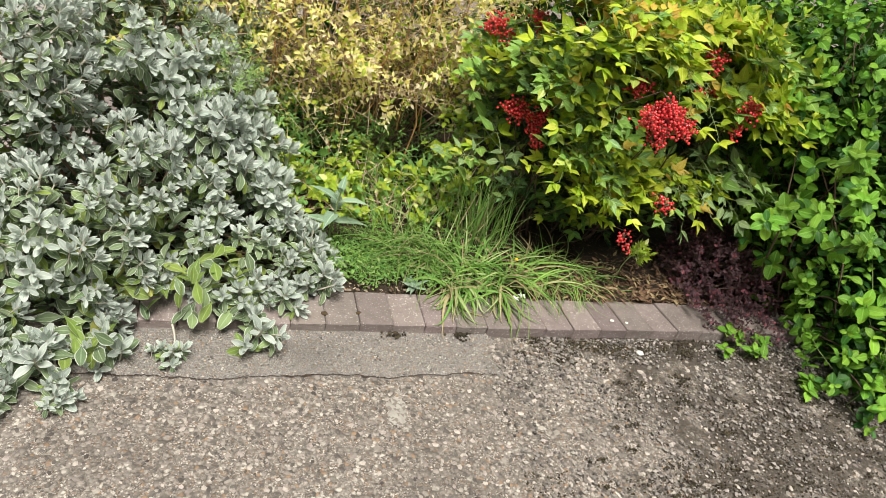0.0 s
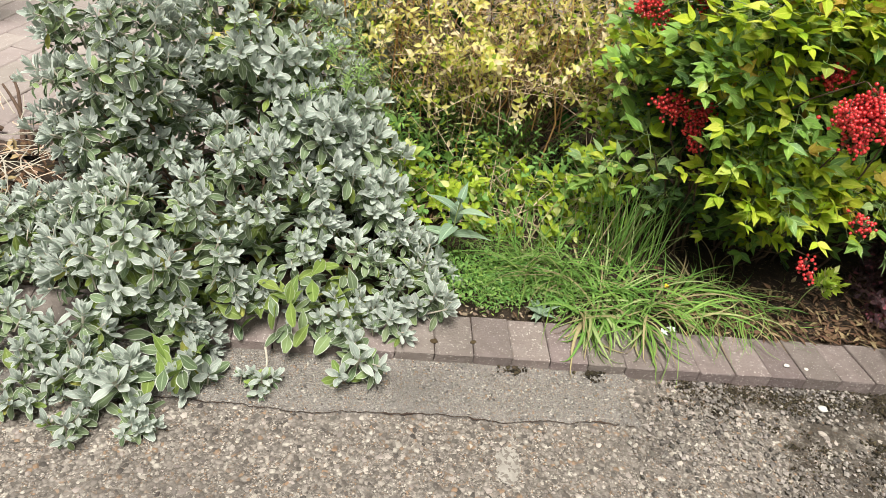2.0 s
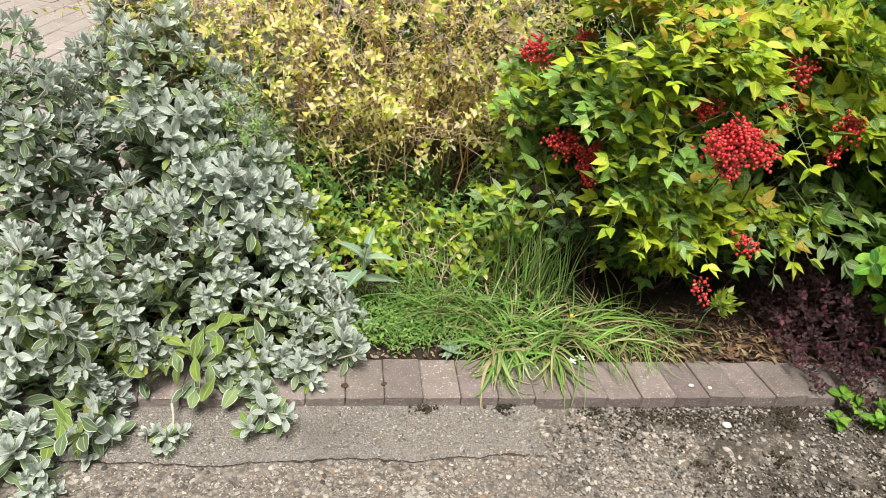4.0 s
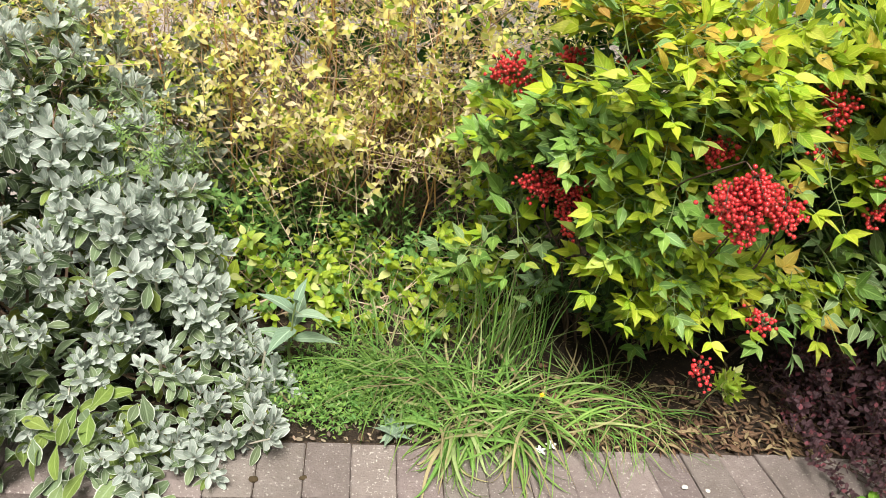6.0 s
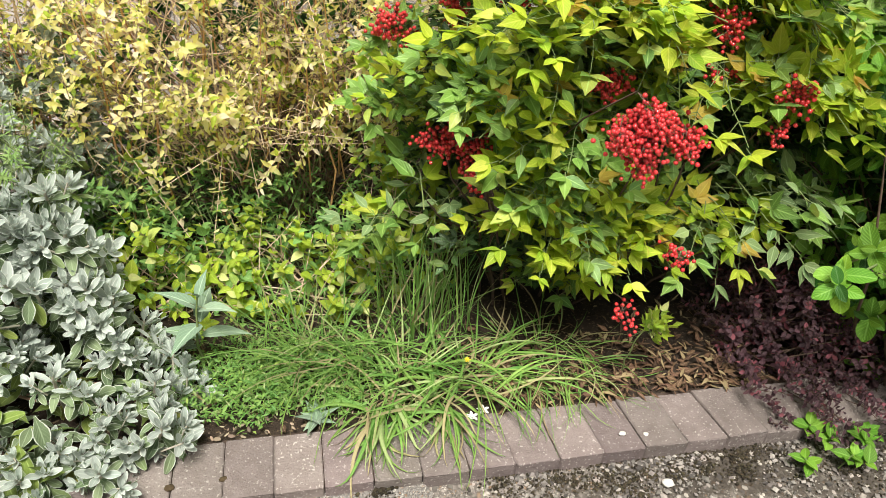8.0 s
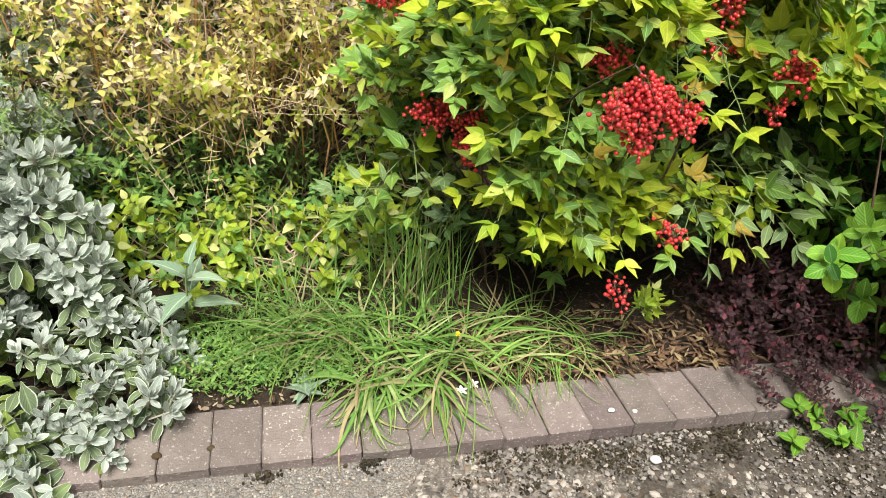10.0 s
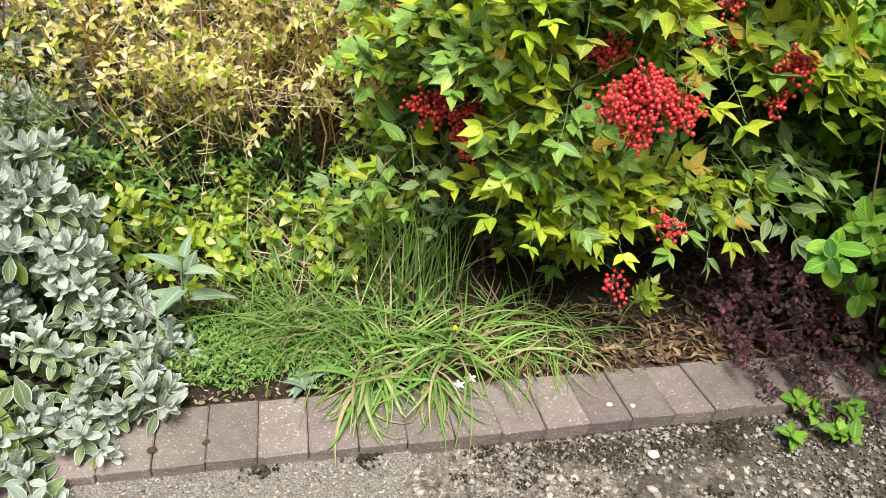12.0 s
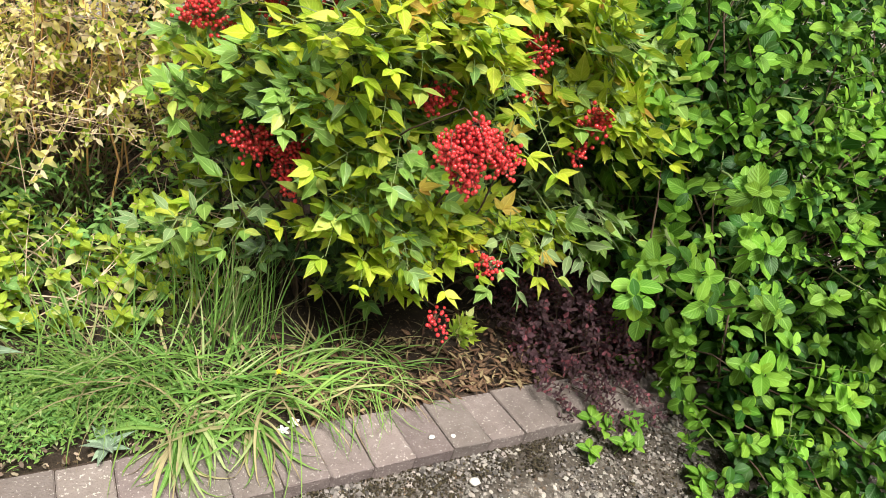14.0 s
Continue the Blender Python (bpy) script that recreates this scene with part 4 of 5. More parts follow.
for i in range(30):
    x, y, h = -1.0 + 1.1 * (i + rng.random()) / 30, rng.uniform(3.44, 3.58), rng.uniform(0.75, 1.1)
    foot, top = np.array((x + rng.normal() * 0.05, y + 0.08, 0.25)) - np.array(base), np.array((x + rng.normal() * 0.06, y, h)) - np.array(base)
    limb(rng, "upright_stem", gold, foot, top, 0.0027, 0.0012, M_ORANGE if i % 3 else M_TWIG, 0.03)
    for k in (0.45, 0.6, 0.75, 0.88, 1.0):
        child("leafy_twig", GOLDS[rng.integers(10)], gold, aim(foot + (top - foot) * k, (rng.normal(), rng.normal() * 0.5 - 0.3, 0.9), rng.random() * 6, rng.uniform(0.35, 0.6)))
inner = scatter_leaves(rng, front_half(in_lumps(rng, GOLD, 5000, 0.9, 1.1, 0.36)) - np.array(base), lambda r: leaf(0.022, 0.010, "ovate", 3, 3), [M_GOLD, M_GOLD, M_GOLD, M_LIME], "inner_foliage", (-0.6, 0.5))
tagged(child("inner_foliage", inner, gold), kind="stuff")

# ---- fine green climber under the golden shrub ----
rng = np.random.default_rng(16)
FERN = [leafy_shoot(rng, "leafy_shoot", [M_FERNY, M_FERNY, M_GSTEM], int(rng.integers(6, 9)), rng.uniform(0.08, 0.13), 0.027, 0.34, "lance", 0.4, 0.5, 0.0012, 0.1, 4, 3) for _ in range(8)]
CLIMB = [(-0.34, 3.58, 0.10, 0.34, 0.16, 0.24), (-0.62, 3.50, 0.12, 0.18, 0.14, 0.28), (0.02, 3.52, 0.06, 0.22, 0.12, 0.18)]
base = (-0.3, 3.6, 0.03)
climb, spots = shrub("climber", base, "mid-green fine-leaved climber sprawling over soil", "plant", rng, CLIMB, FERN, 220, 0.05, "leafy_shoot", 0.35, 0.5, (0.8, 1.3), 0.03, 0.2, 0.3)
inner = scatter_leaves(rng, in_lumps(rng, CLIMB, 1400, 0.2, 0.9, 0.03) - np.array(base), lambda r: leaf(0.03, 0.011, "lance", 4, 3), [M_FERNY, M_GREEN_DEEP_SHADE], "inner_foliage")
tagged(child("inner_foliage", inner, climb), kind="stuff")

# ---- feathery plant between the silver and golden shrubs ----
rng = np.random.default_rng(19)
PLUMES = [leafy_shoot(rng, "plume", [M_FEATHER, M_FEATHER, M_GSTEM], int(rng.integers(10, 14)), rng.uniform(0.09, 0.14), 0.020, 0.22, "lance", 0.5, 0.4, 0.0011, 0.1, 3, 3) for _ in range(6)]
FEATHER = [(-0.70, 3.20, 0.54, 0.08, 0.07, 0.09), (-0.66, 3.28, 0.46, 0.05, 0.05, 0.08)]
base = (-0.66, 3.32, 0.03)
feathery, spots = shrub("feathery_plant", base, "pale green feathery-leaved plant between two shrubs", "plant", rng, FEATHER, PLUMES, 34, 0.035, "plume", 0.5, 0.35, (0.7, 1.1), 0.28, 0.2, 0.3)
limbs(rng, "stem", feathery, [np.array(p) - np.array(base) for p, n in spots[::5]], 0.003, 0.0012, M_GSTEM, 0.06)

# ---- yellow-green low shrub ----
rng = np.random.default_rng(17)
LIMES = [leafy_shoot(rng, "leafy_shoot", [M_LIME, M_FERNY, M_TWIG], int(rng.integers(4, 7)), rng.uniform(0.07, 0.12), 0.036, 0.60, "ovate", 0.5, 0.5, 0.0014, 0.1, 6, 3, 0.72) for _ in range(8)]
for base, lumps, count in (((-0.5, 3.32, 0.03), [(-0.53, 3.34, 0.06, 0.16, 0.10, 0.17), (-0.34, 3.30, 0.03, 0.14, 0.10, 0.13)], 60), ((-0.1, 3.3, 0.03), [(-0.10, 3.28, 0.03, 0.18, 0.10, 0.15), (-0.22, 3.36, 0.05, 0.14, 0.1, 0.18)], 55), ((0.12, 3.36, 0.03), [(0.12, 3.36, 0.18, 0.13, 0.10, 0.28)], 36)):
    low_shrub, spots = shrub("low_shrub", base, "low yellow-green shrub with small oval leaves", "shrub", rng, lumps, LIMES, count, 0.05, "leafy_shoot", 0.4, 0.45, (0.8, 1.2), 0.04, 0.3, 0.3)
    tagged(low_shrub, group="low yellow-green shrubs")
    limbs(rng, "branch", low_shrub, [np.array(p) - np.array(base) for p, n in spots[::4]], 0.004, 0.0015, M_TWIG)
    inner = scatter_leaves(rng, in_lumps(rng, lumps, 260, 0.2, 0.9, 0.03) - np.array(base), lambda r: leaf(0.028, 0.018, "blunt", 5, 3), [M_LIME, M_FERNY, M_FERNY], "inner_foliage")
    tagged(child("inner_foliage", inner, low_shrub), kind="stuff")

# ---- dark purple shrub ----
rng = np.random.default_rng(18)
PURPLES = [leafy_shoot(rng, "leafy_shoot", [M_PURPLE, M_PURPLE, M_STEM], int(rng.integers(6, 9)), rng.uniform(0.05, 0.09), 0.019, 0.55, "spoon", 0.6, 0.3, 0.0015, 0.08, 4, 3) for _ in range(8)]
PURPLE = [(1.13, 2.97, 0.04, 0.15, 0.15, 0.16), (1.27, 2.90, 0.02, 0.16, 0.14, 0.14), (1.02, 2.97, 0.03, 0.09, 0.10, 0.10), (1.18, 3.12, 0.06, 0.18, 0.14, 0.14)]
base = (1.02, 3.0, 0.03)
purple, spots = shrub("purple_shrub", base, "low dark purple small-leaved shrub spilling over the kerb", "shrub", rng, PURPLE, PURPLES, 360, 0.028, "leafy_shoot", 0.4, 0.5, (0.8, 1.25), 0.03, 0.3, 0.3)
for x, y0, y1 in ((0.93, 2.90, 0.0), (1.04, 2.87, 0.0), (1.08, 2.86, 0.0), (1.18, 2.83, 0.0)):
    for k in range(12):
        p = Vector((x + rng.normal() * 0.014, y0 - k * 0.018, 0.066 - max(0, k - 8) * 0.012 + rng.random() * 0.01))
        child("leafy_shoot", PURPLES[rng.integers(8)], purple, aim(p - Vector(base), (rng.normal() * 0.3, -1, 0.5), rng.random() * 6, rng.uniform(0.7, 1.0)))
inner = scatter_leaves(rng, in_lumps(rng, PURPLE, 1500, 0.2, 0.95, 0.03) - np.array(base), lambda r: leaf(0.02, 0.011, "spoon", 3, 3), [M_PURPLE], "inner_foliage")
tagged(child("inner_foliage", inner, purple), kind="stuff")


# ---- grass and weeds ----
def blade_course(rng, foot, around, length, lift, droop, width, mat, g, rows=9):
    """One grass blade that leaves foot at the angle around, rises and arches over."""
    v = np.linspace(0, 1, rows + 1)
    ang = lift - droop * v ** 1.3
    d = np.diff(v) * length
    out = np.concatenate([[0], np.cumsum(np.cos(ang[1:]) * d)])
    z = np.concatenate([[0], np.cumsum(np.sin(ang[1:]) * d)])
    sway = around + rng.normal() * 0.35 * v
    c = np.stack([foot[0] + out * np.cos(sway), foot[1] + out * np.sin(sway), foot[2] + z], 1)
    floor = np.where(c[:, 1] > KERB_Y - 0.01, KERB_TOP + 0.004, 0.014)
    c[:, 2] = np.maximum(c[:, 2], floor + 0.004 * rng.random())
    w = SHAPES["blade"](v)[:, None] * width * 0.5
    side = np.stack([-np.sin(sway), np.cos(sway), 0 * v], 1)
    lean = rng.normal() * 0.5
    side = side * math.cos(lean) + np.array([0, 0, 1]) * math.sin(lean)
    fold = np.array([0, 0, width * 0.18])
    pts = np.stack([c - side * w + fold, c, c + side * w + fold], 1)
    uv = np.stack([np.tile([0.0, 0.5, 1.0], (rows + 1, 1)), np.repeat(v[:, None], 3, 1)], -1)
    g.add((pts.reshape(-1, 3), grid_faces(rows + 1, 3), uv.reshape(-1, 2)), None, mat)


def grass_clump(name, seed, centre, radius, count, length, width, lift, droop, label, dry=0.12, ways=(0, 6.28)):
    rng = np.random.default_rng(seed)
    g = Geo()
    for _ in range(count):
        a, r = rng.random() * 6.28, radius * math.sqrt(rng.random())
        foot = (centre[0] + r * math.cos(a) * 1.3, centre[1] + r * math.sin(a), 0.04)
        around = rng.uniform(*ways) if rng.random() < 0.5 else a
        blade_course(rng, foot, around, rng.uniform(*length), rng.uniform(*lift), rng.uniform(*droop), rng.uniform(*width), int(rng.random() < dry), g)
    return tagged(new(name, g.mesh(name, [M_GRASS, M_STRAW])), label, "grass", "grass clumps", "stuff")


LONG = "sprawling clump of long green grass beside the kerb"
grass_clump("grass_clump", 21, (0.10, 2.97), 0.10, 120, (0.10, 0.24), (0.003, 0.0085), (0.3, 1.2), (0.8, 2.2), LONG, 0.14)
grass_clump("grass_clump", 51, (-0.07, 3.02), 0.07, 58, (0.16, 0.32), (0.003, 0.0075), (0.3, 1.0), (0.6, 1.7), LONG, 0.18, (2.3, 4.2))
grass_clump("grass_clump", 52, (0.27, 2.94), 0.08, 105, (0.15, 0.32), (0.0035, 0.009), (0.2, 0.9), (0.7, 1.9), LONG, 0.16, (5.2, 6.7))
grass_clump("grass_clump", 53, (0.12, 2.94), 0.08, 90, (0.04, 0.10), (0.0015, 0.004), (0.1, 0.8), (0.3, 1.6), "short dry thatch at the heart of the grass", 0.7)
grass_clump("grass_clump", 57, (-0.02, 3.03), 0.08, 44, (0.22, 0.38), (0.002, 0.0055), (0.7, 1.3), (0.7, 1.7), "long wispy arching grass", 0.3, (2.4, 4.0))
HANG = "broad grass blades hanging over the kerb"
grass_clump("grass_clump", 22, (0.04, 2.85), 0.04, 52, (0.13, 0.24), (0.005, 0.0115), (0.3, 0.9), (1.2, 2.3), HANG, 0.12, (4.1, 5.0))
grass_clump("grass_clump", 54, (0.17, 2.85), 0.03, 46, (0.12, 0.23), (0.005, 0.010), (0.3, 0.8), (1.2, 2.2), HANG, 0.25, (4.4, 5.4))
grass_clump("grass_clump", 55, (0.01, 2.87), 0.03, 16, (0.12, 0.20), (0.003, 0.007), (0.3, 0.8), (1.0, 2.0), HANG, 0.12, (3.6, 4.9))
grass_clump("grass_clump", 23, (0.18, 3.15), 0.10, 130, (0.2, 0.38), (0.003, 0.006), (1.1, 1.6), (0.1, 0.8), "upright fine grass stems", 0.06)
grass_clump("grass_clump", 24, (0.45, 2.98), 0.11, 130, (0.12, 0.26), (0.002, 0.005), (0.1, 0.8), (0.6, 1.8), "thin grass under the berried shrub", 0.35, (3.5, 6.2))
grass_clump("grass_clump", 56, (-0.14, 3.10), 0.10, 70, (0.18, 0.32), (0.0025, 0.005), (0.7, 1.4), (0.5, 1.5), "thin arching grass before the low shrubs", 0.2)


def weed_mat():
    rng = np.random.default_rng(25)
    g = Geo()
    kinds = [leaf(0.020, 0.004, "lance", 3, 3), leaf(0.014, 0.006, "oval", 3, 3)]
    for _ in range(5200):
        p = (rng.normal() * 0.15 - 0.20, rng.normal() * 0.085 + 2.99, 0.036 + abs(rng.normal()) * 0.020)
        if p[1] < 2.855 + 0.02 * math.sin(p[0] * 31):
            continue
        g.add(kinds[rng.integers(2)], leaf_pose(p, rng.random() * 6.28, rng.uniform(-0.1, 1.1), rng.normal() * 0.4, rng.uniform(0.6, 1.3)), int(rng.random() < 0.35))
    return tagged(new("weed_mat", g.mesh("weed_mat", [M_GRASS, M_FERNY])), "low bright green weeds covering the soil", "weeds", "", "stuff")


weed_mat()


def tall_sprig():
    rng = np.random.default_rng(26)
    root = thing("sprig", (-0.365, 3.06, 0.035), "upright weed with large dusty grey-green leaves", "plant")
    limb(rng, "stem", root, (0, 0, 0), (0.012, -0.01, 0.22), 0.004, 0.002, M_GSTEM, 0.02)
    kinds = []
    for _ in range(4):
        g = Geo()
        g.add(leaf(0.118, 0.041, "lance", 8, 5, 0.3, 0.6))
        kinds.append(g.mesh("leaf", [M_SPRIG]))
    for i, (z, s, up) in enumerate(((0.09, 1.0, 0.15), (0.10, 1.0, 0.2), (0.135, 1.05, 0.3), (0.14, 1.0, 0.35), (0.175, 0.95, 0.55), (0.18, 0.9, 0.6), (0.21, 0.6, 0.9), (0.212, 0.55, 1.0))):
        child("leaf", kinds[i % 4], root, leaf_pose((0.012 * z / 0.22, 0, z), i * math.pi + (i // 2) * 1.4 + 1.5 + rng.normal() * 0.2, up, 0, s))


tall_sprig()


def small_rosette(place, mat, count, length, label, seed, ratio=0.28, up=(0.2, 0.9), stalk=0.0):
    rng = np.random.default_rng(seed)
    root = thing("seedling", place, label, "plant", "seedlings in the bed")
    if stalk:
        limb(rng, "stem", root, (0.01, 0.03, -0.01), (0, 0, stalk), 0.002, 0.0015, M_GSTEM, 0.05)
    for i in range(count):
        g = Geo()
        g.add(leaf(length * rng.uniform(0.7, 1.1), length * ratio, "lance", 6, 3, 0.3, 0.5))
        child("leaf", g.mesh("leaf", [mat]), root, leaf_pose((0, 0, 0.004 + stalk), i * 2.4, rng.uniform(*up)))


small_rosette((-0.112, 2.85, 0.036), M_SPRIG, 10, 0.062, "small grey-green seedling beside the kerb", 27)
tuft = thing("young_shoot", (0.64, 2.89, 0.04), "yellow-green young shoot with drooping pointed leaflets", "plant")
rng = np.random.default_rng(28)
YELLOW = [nandina_spray(rng, 4, 0.95, "leaf_spray", [M_LIME, M_NAND, M_LIME, M_GSTEM]) for _ in range(3)]
limb(rng, "stem", tuft, (0, 0.02, -0.01), (0.01, -0.01, 0.16), 0.002, 0.0015, M_GSTEM, 0.05)
for i, (ax, ay, az) in enumerate(((1, -0.3, 0.35), (0.4, -0.6, 0.7), (0.8, 0.3, 0.8), (-0.1, -0.4, 1.0))):
    child("leaf_spray", YELLOW[i % 3], tuft, aim((0.012, -0.01, 0.155), (ax, ay, az), i * 1.7, 0.46))


SPROUT_LEAVES = []


def ground_sprout(place, seed, count):
    rng = np.random.default_rng(seed)
    root = thing("sprout", place, "bright green sprout with oval leaves rooted by the kerb", "plant", "sprouts by the kerb")
    while len(SPROUT_LEAVES) < 4:
        g = Geo()
        g.add(leaf(0.046, 0.028, "ovate", 7, 5, 0.25, 0.5, 0.1, 0.04))
        SPROUT_LEAVES.append(g.mesh("leaf", [M_GREEN]))
    for _ in range(count):
        p, tip = np.array((rng.normal() * 0.03, rng.normal() * 0.03, 0.0)), np.array((rng.normal() * 0.04, rng.normal() * 0.04 - 0.01, rng.uniform(0.02, 0.05)))
        limb(rng, "stem", root, p, p + tip, 0.0018, 0.0014, M_GSTEM, 0.1, 4, 4)
        for i in range(6):
            child("leaf", SPROUT_LEAVES[rng.integers(4)], root, leaf_pose(p + tip * (0.5 + 0.1 * i), i * 2.4, rng.uniform(-0.1, 0.7), rng.normal() * 0.2, rng.uniform(0.6, 1.1)))


for i, (x, y, k) in enumerate(((1.01, 2.60, 2), (1.05, 2.655, 3), (1.12, 2.66, 2), (1.22, 2.45, 3))):
    ground_sprout((x, y, 0.005), 40 + i, k)


def yellow_flower():
    rng = np.random.default_rng(29)
    root = thing("flower", (0.232, 2.90, 0.05), "small yellow flower on a thin green stem", "flower")
    limb(rng, "stem", root, (0, 0, -0.01), (0, -0.015, 0.10), 0.0012, 0.001, M_GSTEM, 0.03)
    g = Geo()
    for i in range(14):
        g.add(leaf(0.008, 0.003, "oval", 3, 3), leaf_pose((0, -0.015, 0.10), i * 2.4, 0.2 + 0.08 * i))
    m, n, l, p = shader("yellow_petal")
    l.new(mixer(n, l, grain(n, l, 200.0), (0.85, 0.62, 0.02), (0.75, 0.5, 0.02)), p.inputs["Base Color"])
    child("blossom", g.mesh("blossom", [m]), root, None, "bright yellow petals")


yellow_flower()


# ---- hedge behind ----
rng = np.random.default_rng(15)
DARK = [leafy_shoot(rng, "leafy_shoot", [M_GREEN_DEEP_SHADE, M_GREEN_DEEP_SHADE, M_GSTEM], 4, 0.09, 0.06, 0.5, "ovate", 0.6, 0.6, 0.002, 0.1, 5, 3) for _ in range(5)]
HEDGE = [(0.1, 4.2, 0.5, 0.5, 0.25, 0.6), (0.9, 3.95, 0.6, 0.55, 0.35, 0.65), (1.7, 3.7, 0.6, 0.6, 0.4, 0.65), (-0.3, 4.12, 0.55, 0.5, 0.18, 0.62), (2.25, 3.45, 0.6, 0.5, 0.45, 0.7)]
base = (0.6, 4.1, 0.03)
hedge, spots = shrub("evergreen_shrub", base, "dark evergreen shrub behind the golden one", "shrub", rng, HEDGE, DARK, 340, 0.085, "leafy_shoot", 0.4, 0.4, (0.8, 1.2), 0.02, 0.2)
inner = scatter_leaves(rng, in_lumps(rng, HEDGE, 8000, 0.8, 1.0, 0.03) - np.array(base), lambda r: leaf(0.075, 0.04, "ovate", 4, 3), [M_GREEN_DEEP_SHADE], "inner_foliage")
tagged(child("inner_foliage", inner, hedge), kind="stuff")


# ---- litter, stones, moss ----
def litter():
    rng = np.random.default_rng(31)
    g = Geo()
    kinds = [leaf(rng.uniform(0.018, 0.040), rng.uniform(0.005, 0.012), "lance", 4, 3, rng.uniform(-0.4, 0.5), rng.uniform(-0.8, 1.2)) for _ in range(8)]
    for _ in range(900):
        p = (rng.uniform(0.28, 1.0), 2.825 + abs(rng.normal()) * 0.12, 0.038 + rng.random() * 0.014)
        g.add(kinds[rng.integers(8)], leaf_pose(p, rng.random() * 6.28, rng.normal() * 0.18, rng.normal() * 0.4))
    for _ in range(260):
        p = (rng.uniform(-1.9, 0.3), rng.uniform(2.83, 3.6), 0.038 + rng.random() * 0.01)
        g.add(kinds[rng.integers(8)], leaf_pose(p, rng.random() * 6.28, rng.normal() * 0.18, rng.normal() * 0.4))
    tagged(new("leaf_litter", g.mesh("leaf_litter", [M_DRYLEAF])), "dry brown fallen leaves on the soil", "leaf litter", "", "stuff")
    g = Geo()
    for _ in range(60):
        p = Matrix.Translation((rng.uniform(-0.36, 0.10), 2.826 + abs(rng.normal()) * 0.03, 0.042)) @ Matrix.Rotation(rng.random() * 6, 4, "Z") @ Matrix.Rotation(rng.normal() * 0.3, 4, "X")
        g.add(pebble(rng, rng.uniform(0.007, 0.022), 0.12, 3, 5), p @ Matrix.Diagonal((1, rng.uniform(0.35, 0.8), 1, 1)))
    tagged(new("bark_chips", g.mesh("bark_chips", [M_CHIP], False)), "pale broken chips along the back of the kerb", "chips", "", "stuff")


litter()


def pebbles():
    """Stones that stand out of the worn concrete: rounded ones on its clean half, sharp pale grit where the surface has broken up."""
    rng = np.random.default_rng(32)
    g = Geo()
    kinds = [pebble(rng, 1.0, rng.uniform(0.35, 0.6), 3, 5) for _ in range(24)]
    count = 0
    while count < 9500:
        x, y = rng.uniform(-1.7, 1.75), 2.67 - 1.25 * rng.random() ** 1.15
        if x < 0.07 and y > haunch_edge(x) and rng.random() < 0.93:
            continue
        s = 0.005 + (0.018 if x < 0.1 else 0.022) * rng.random() ** 2.8
        m = Matrix.Translation((x, y, -0.003 - s * 0.12)) @ Matrix.Rotation(rng.random() * 6.28, 4, "Z") @ Matrix.Rotation(rng.normal() * 0.3, 4, "X") @ Matrix.Scale(s, 4)
        g.add(kinds[rng.integers(24)], m)
        count += 1
    tagged(new("gravel", g.mesh("gravel", [M_PEBBLE], False)), "small mixed pebbles bedded in the worn concrete", "gravel", "", "stuff")
    g = Geo()
    sharp = [pebble(rng, 1.0, rng.uniform(0.45, 0.75), 2, 4) for _ in range(24)]
    count = 0
    while count < 6000:
        x, y = 0.06 + 1.5 * rng.random(), 2.668 - 0.75 * rng.random() ** 1.6
        if noise.noise((x * 7, y * 7, 9.0)) < -0.18:
            continue
        s = 0.003 + 0.017 * rng.random() ** 3
        m = Matrix.Translation((x, y, 0.001 + s * 0.1)) @ Matrix.Rotation(rng.random() * 6.28, 4, "Z") @ Matrix.Rotation(rng.normal() * 0.5, 4, "X") @ Matrix.Scale(s, 4)
        g.add(sharp[rng.integers(24)], m)
        count += 1
    tagged(new("grit", g.mesh("grit", [M_GRIT], False)), "sharp pale grey grit along the kerb's foot", "gravel", "", "stuff")


pebbles()


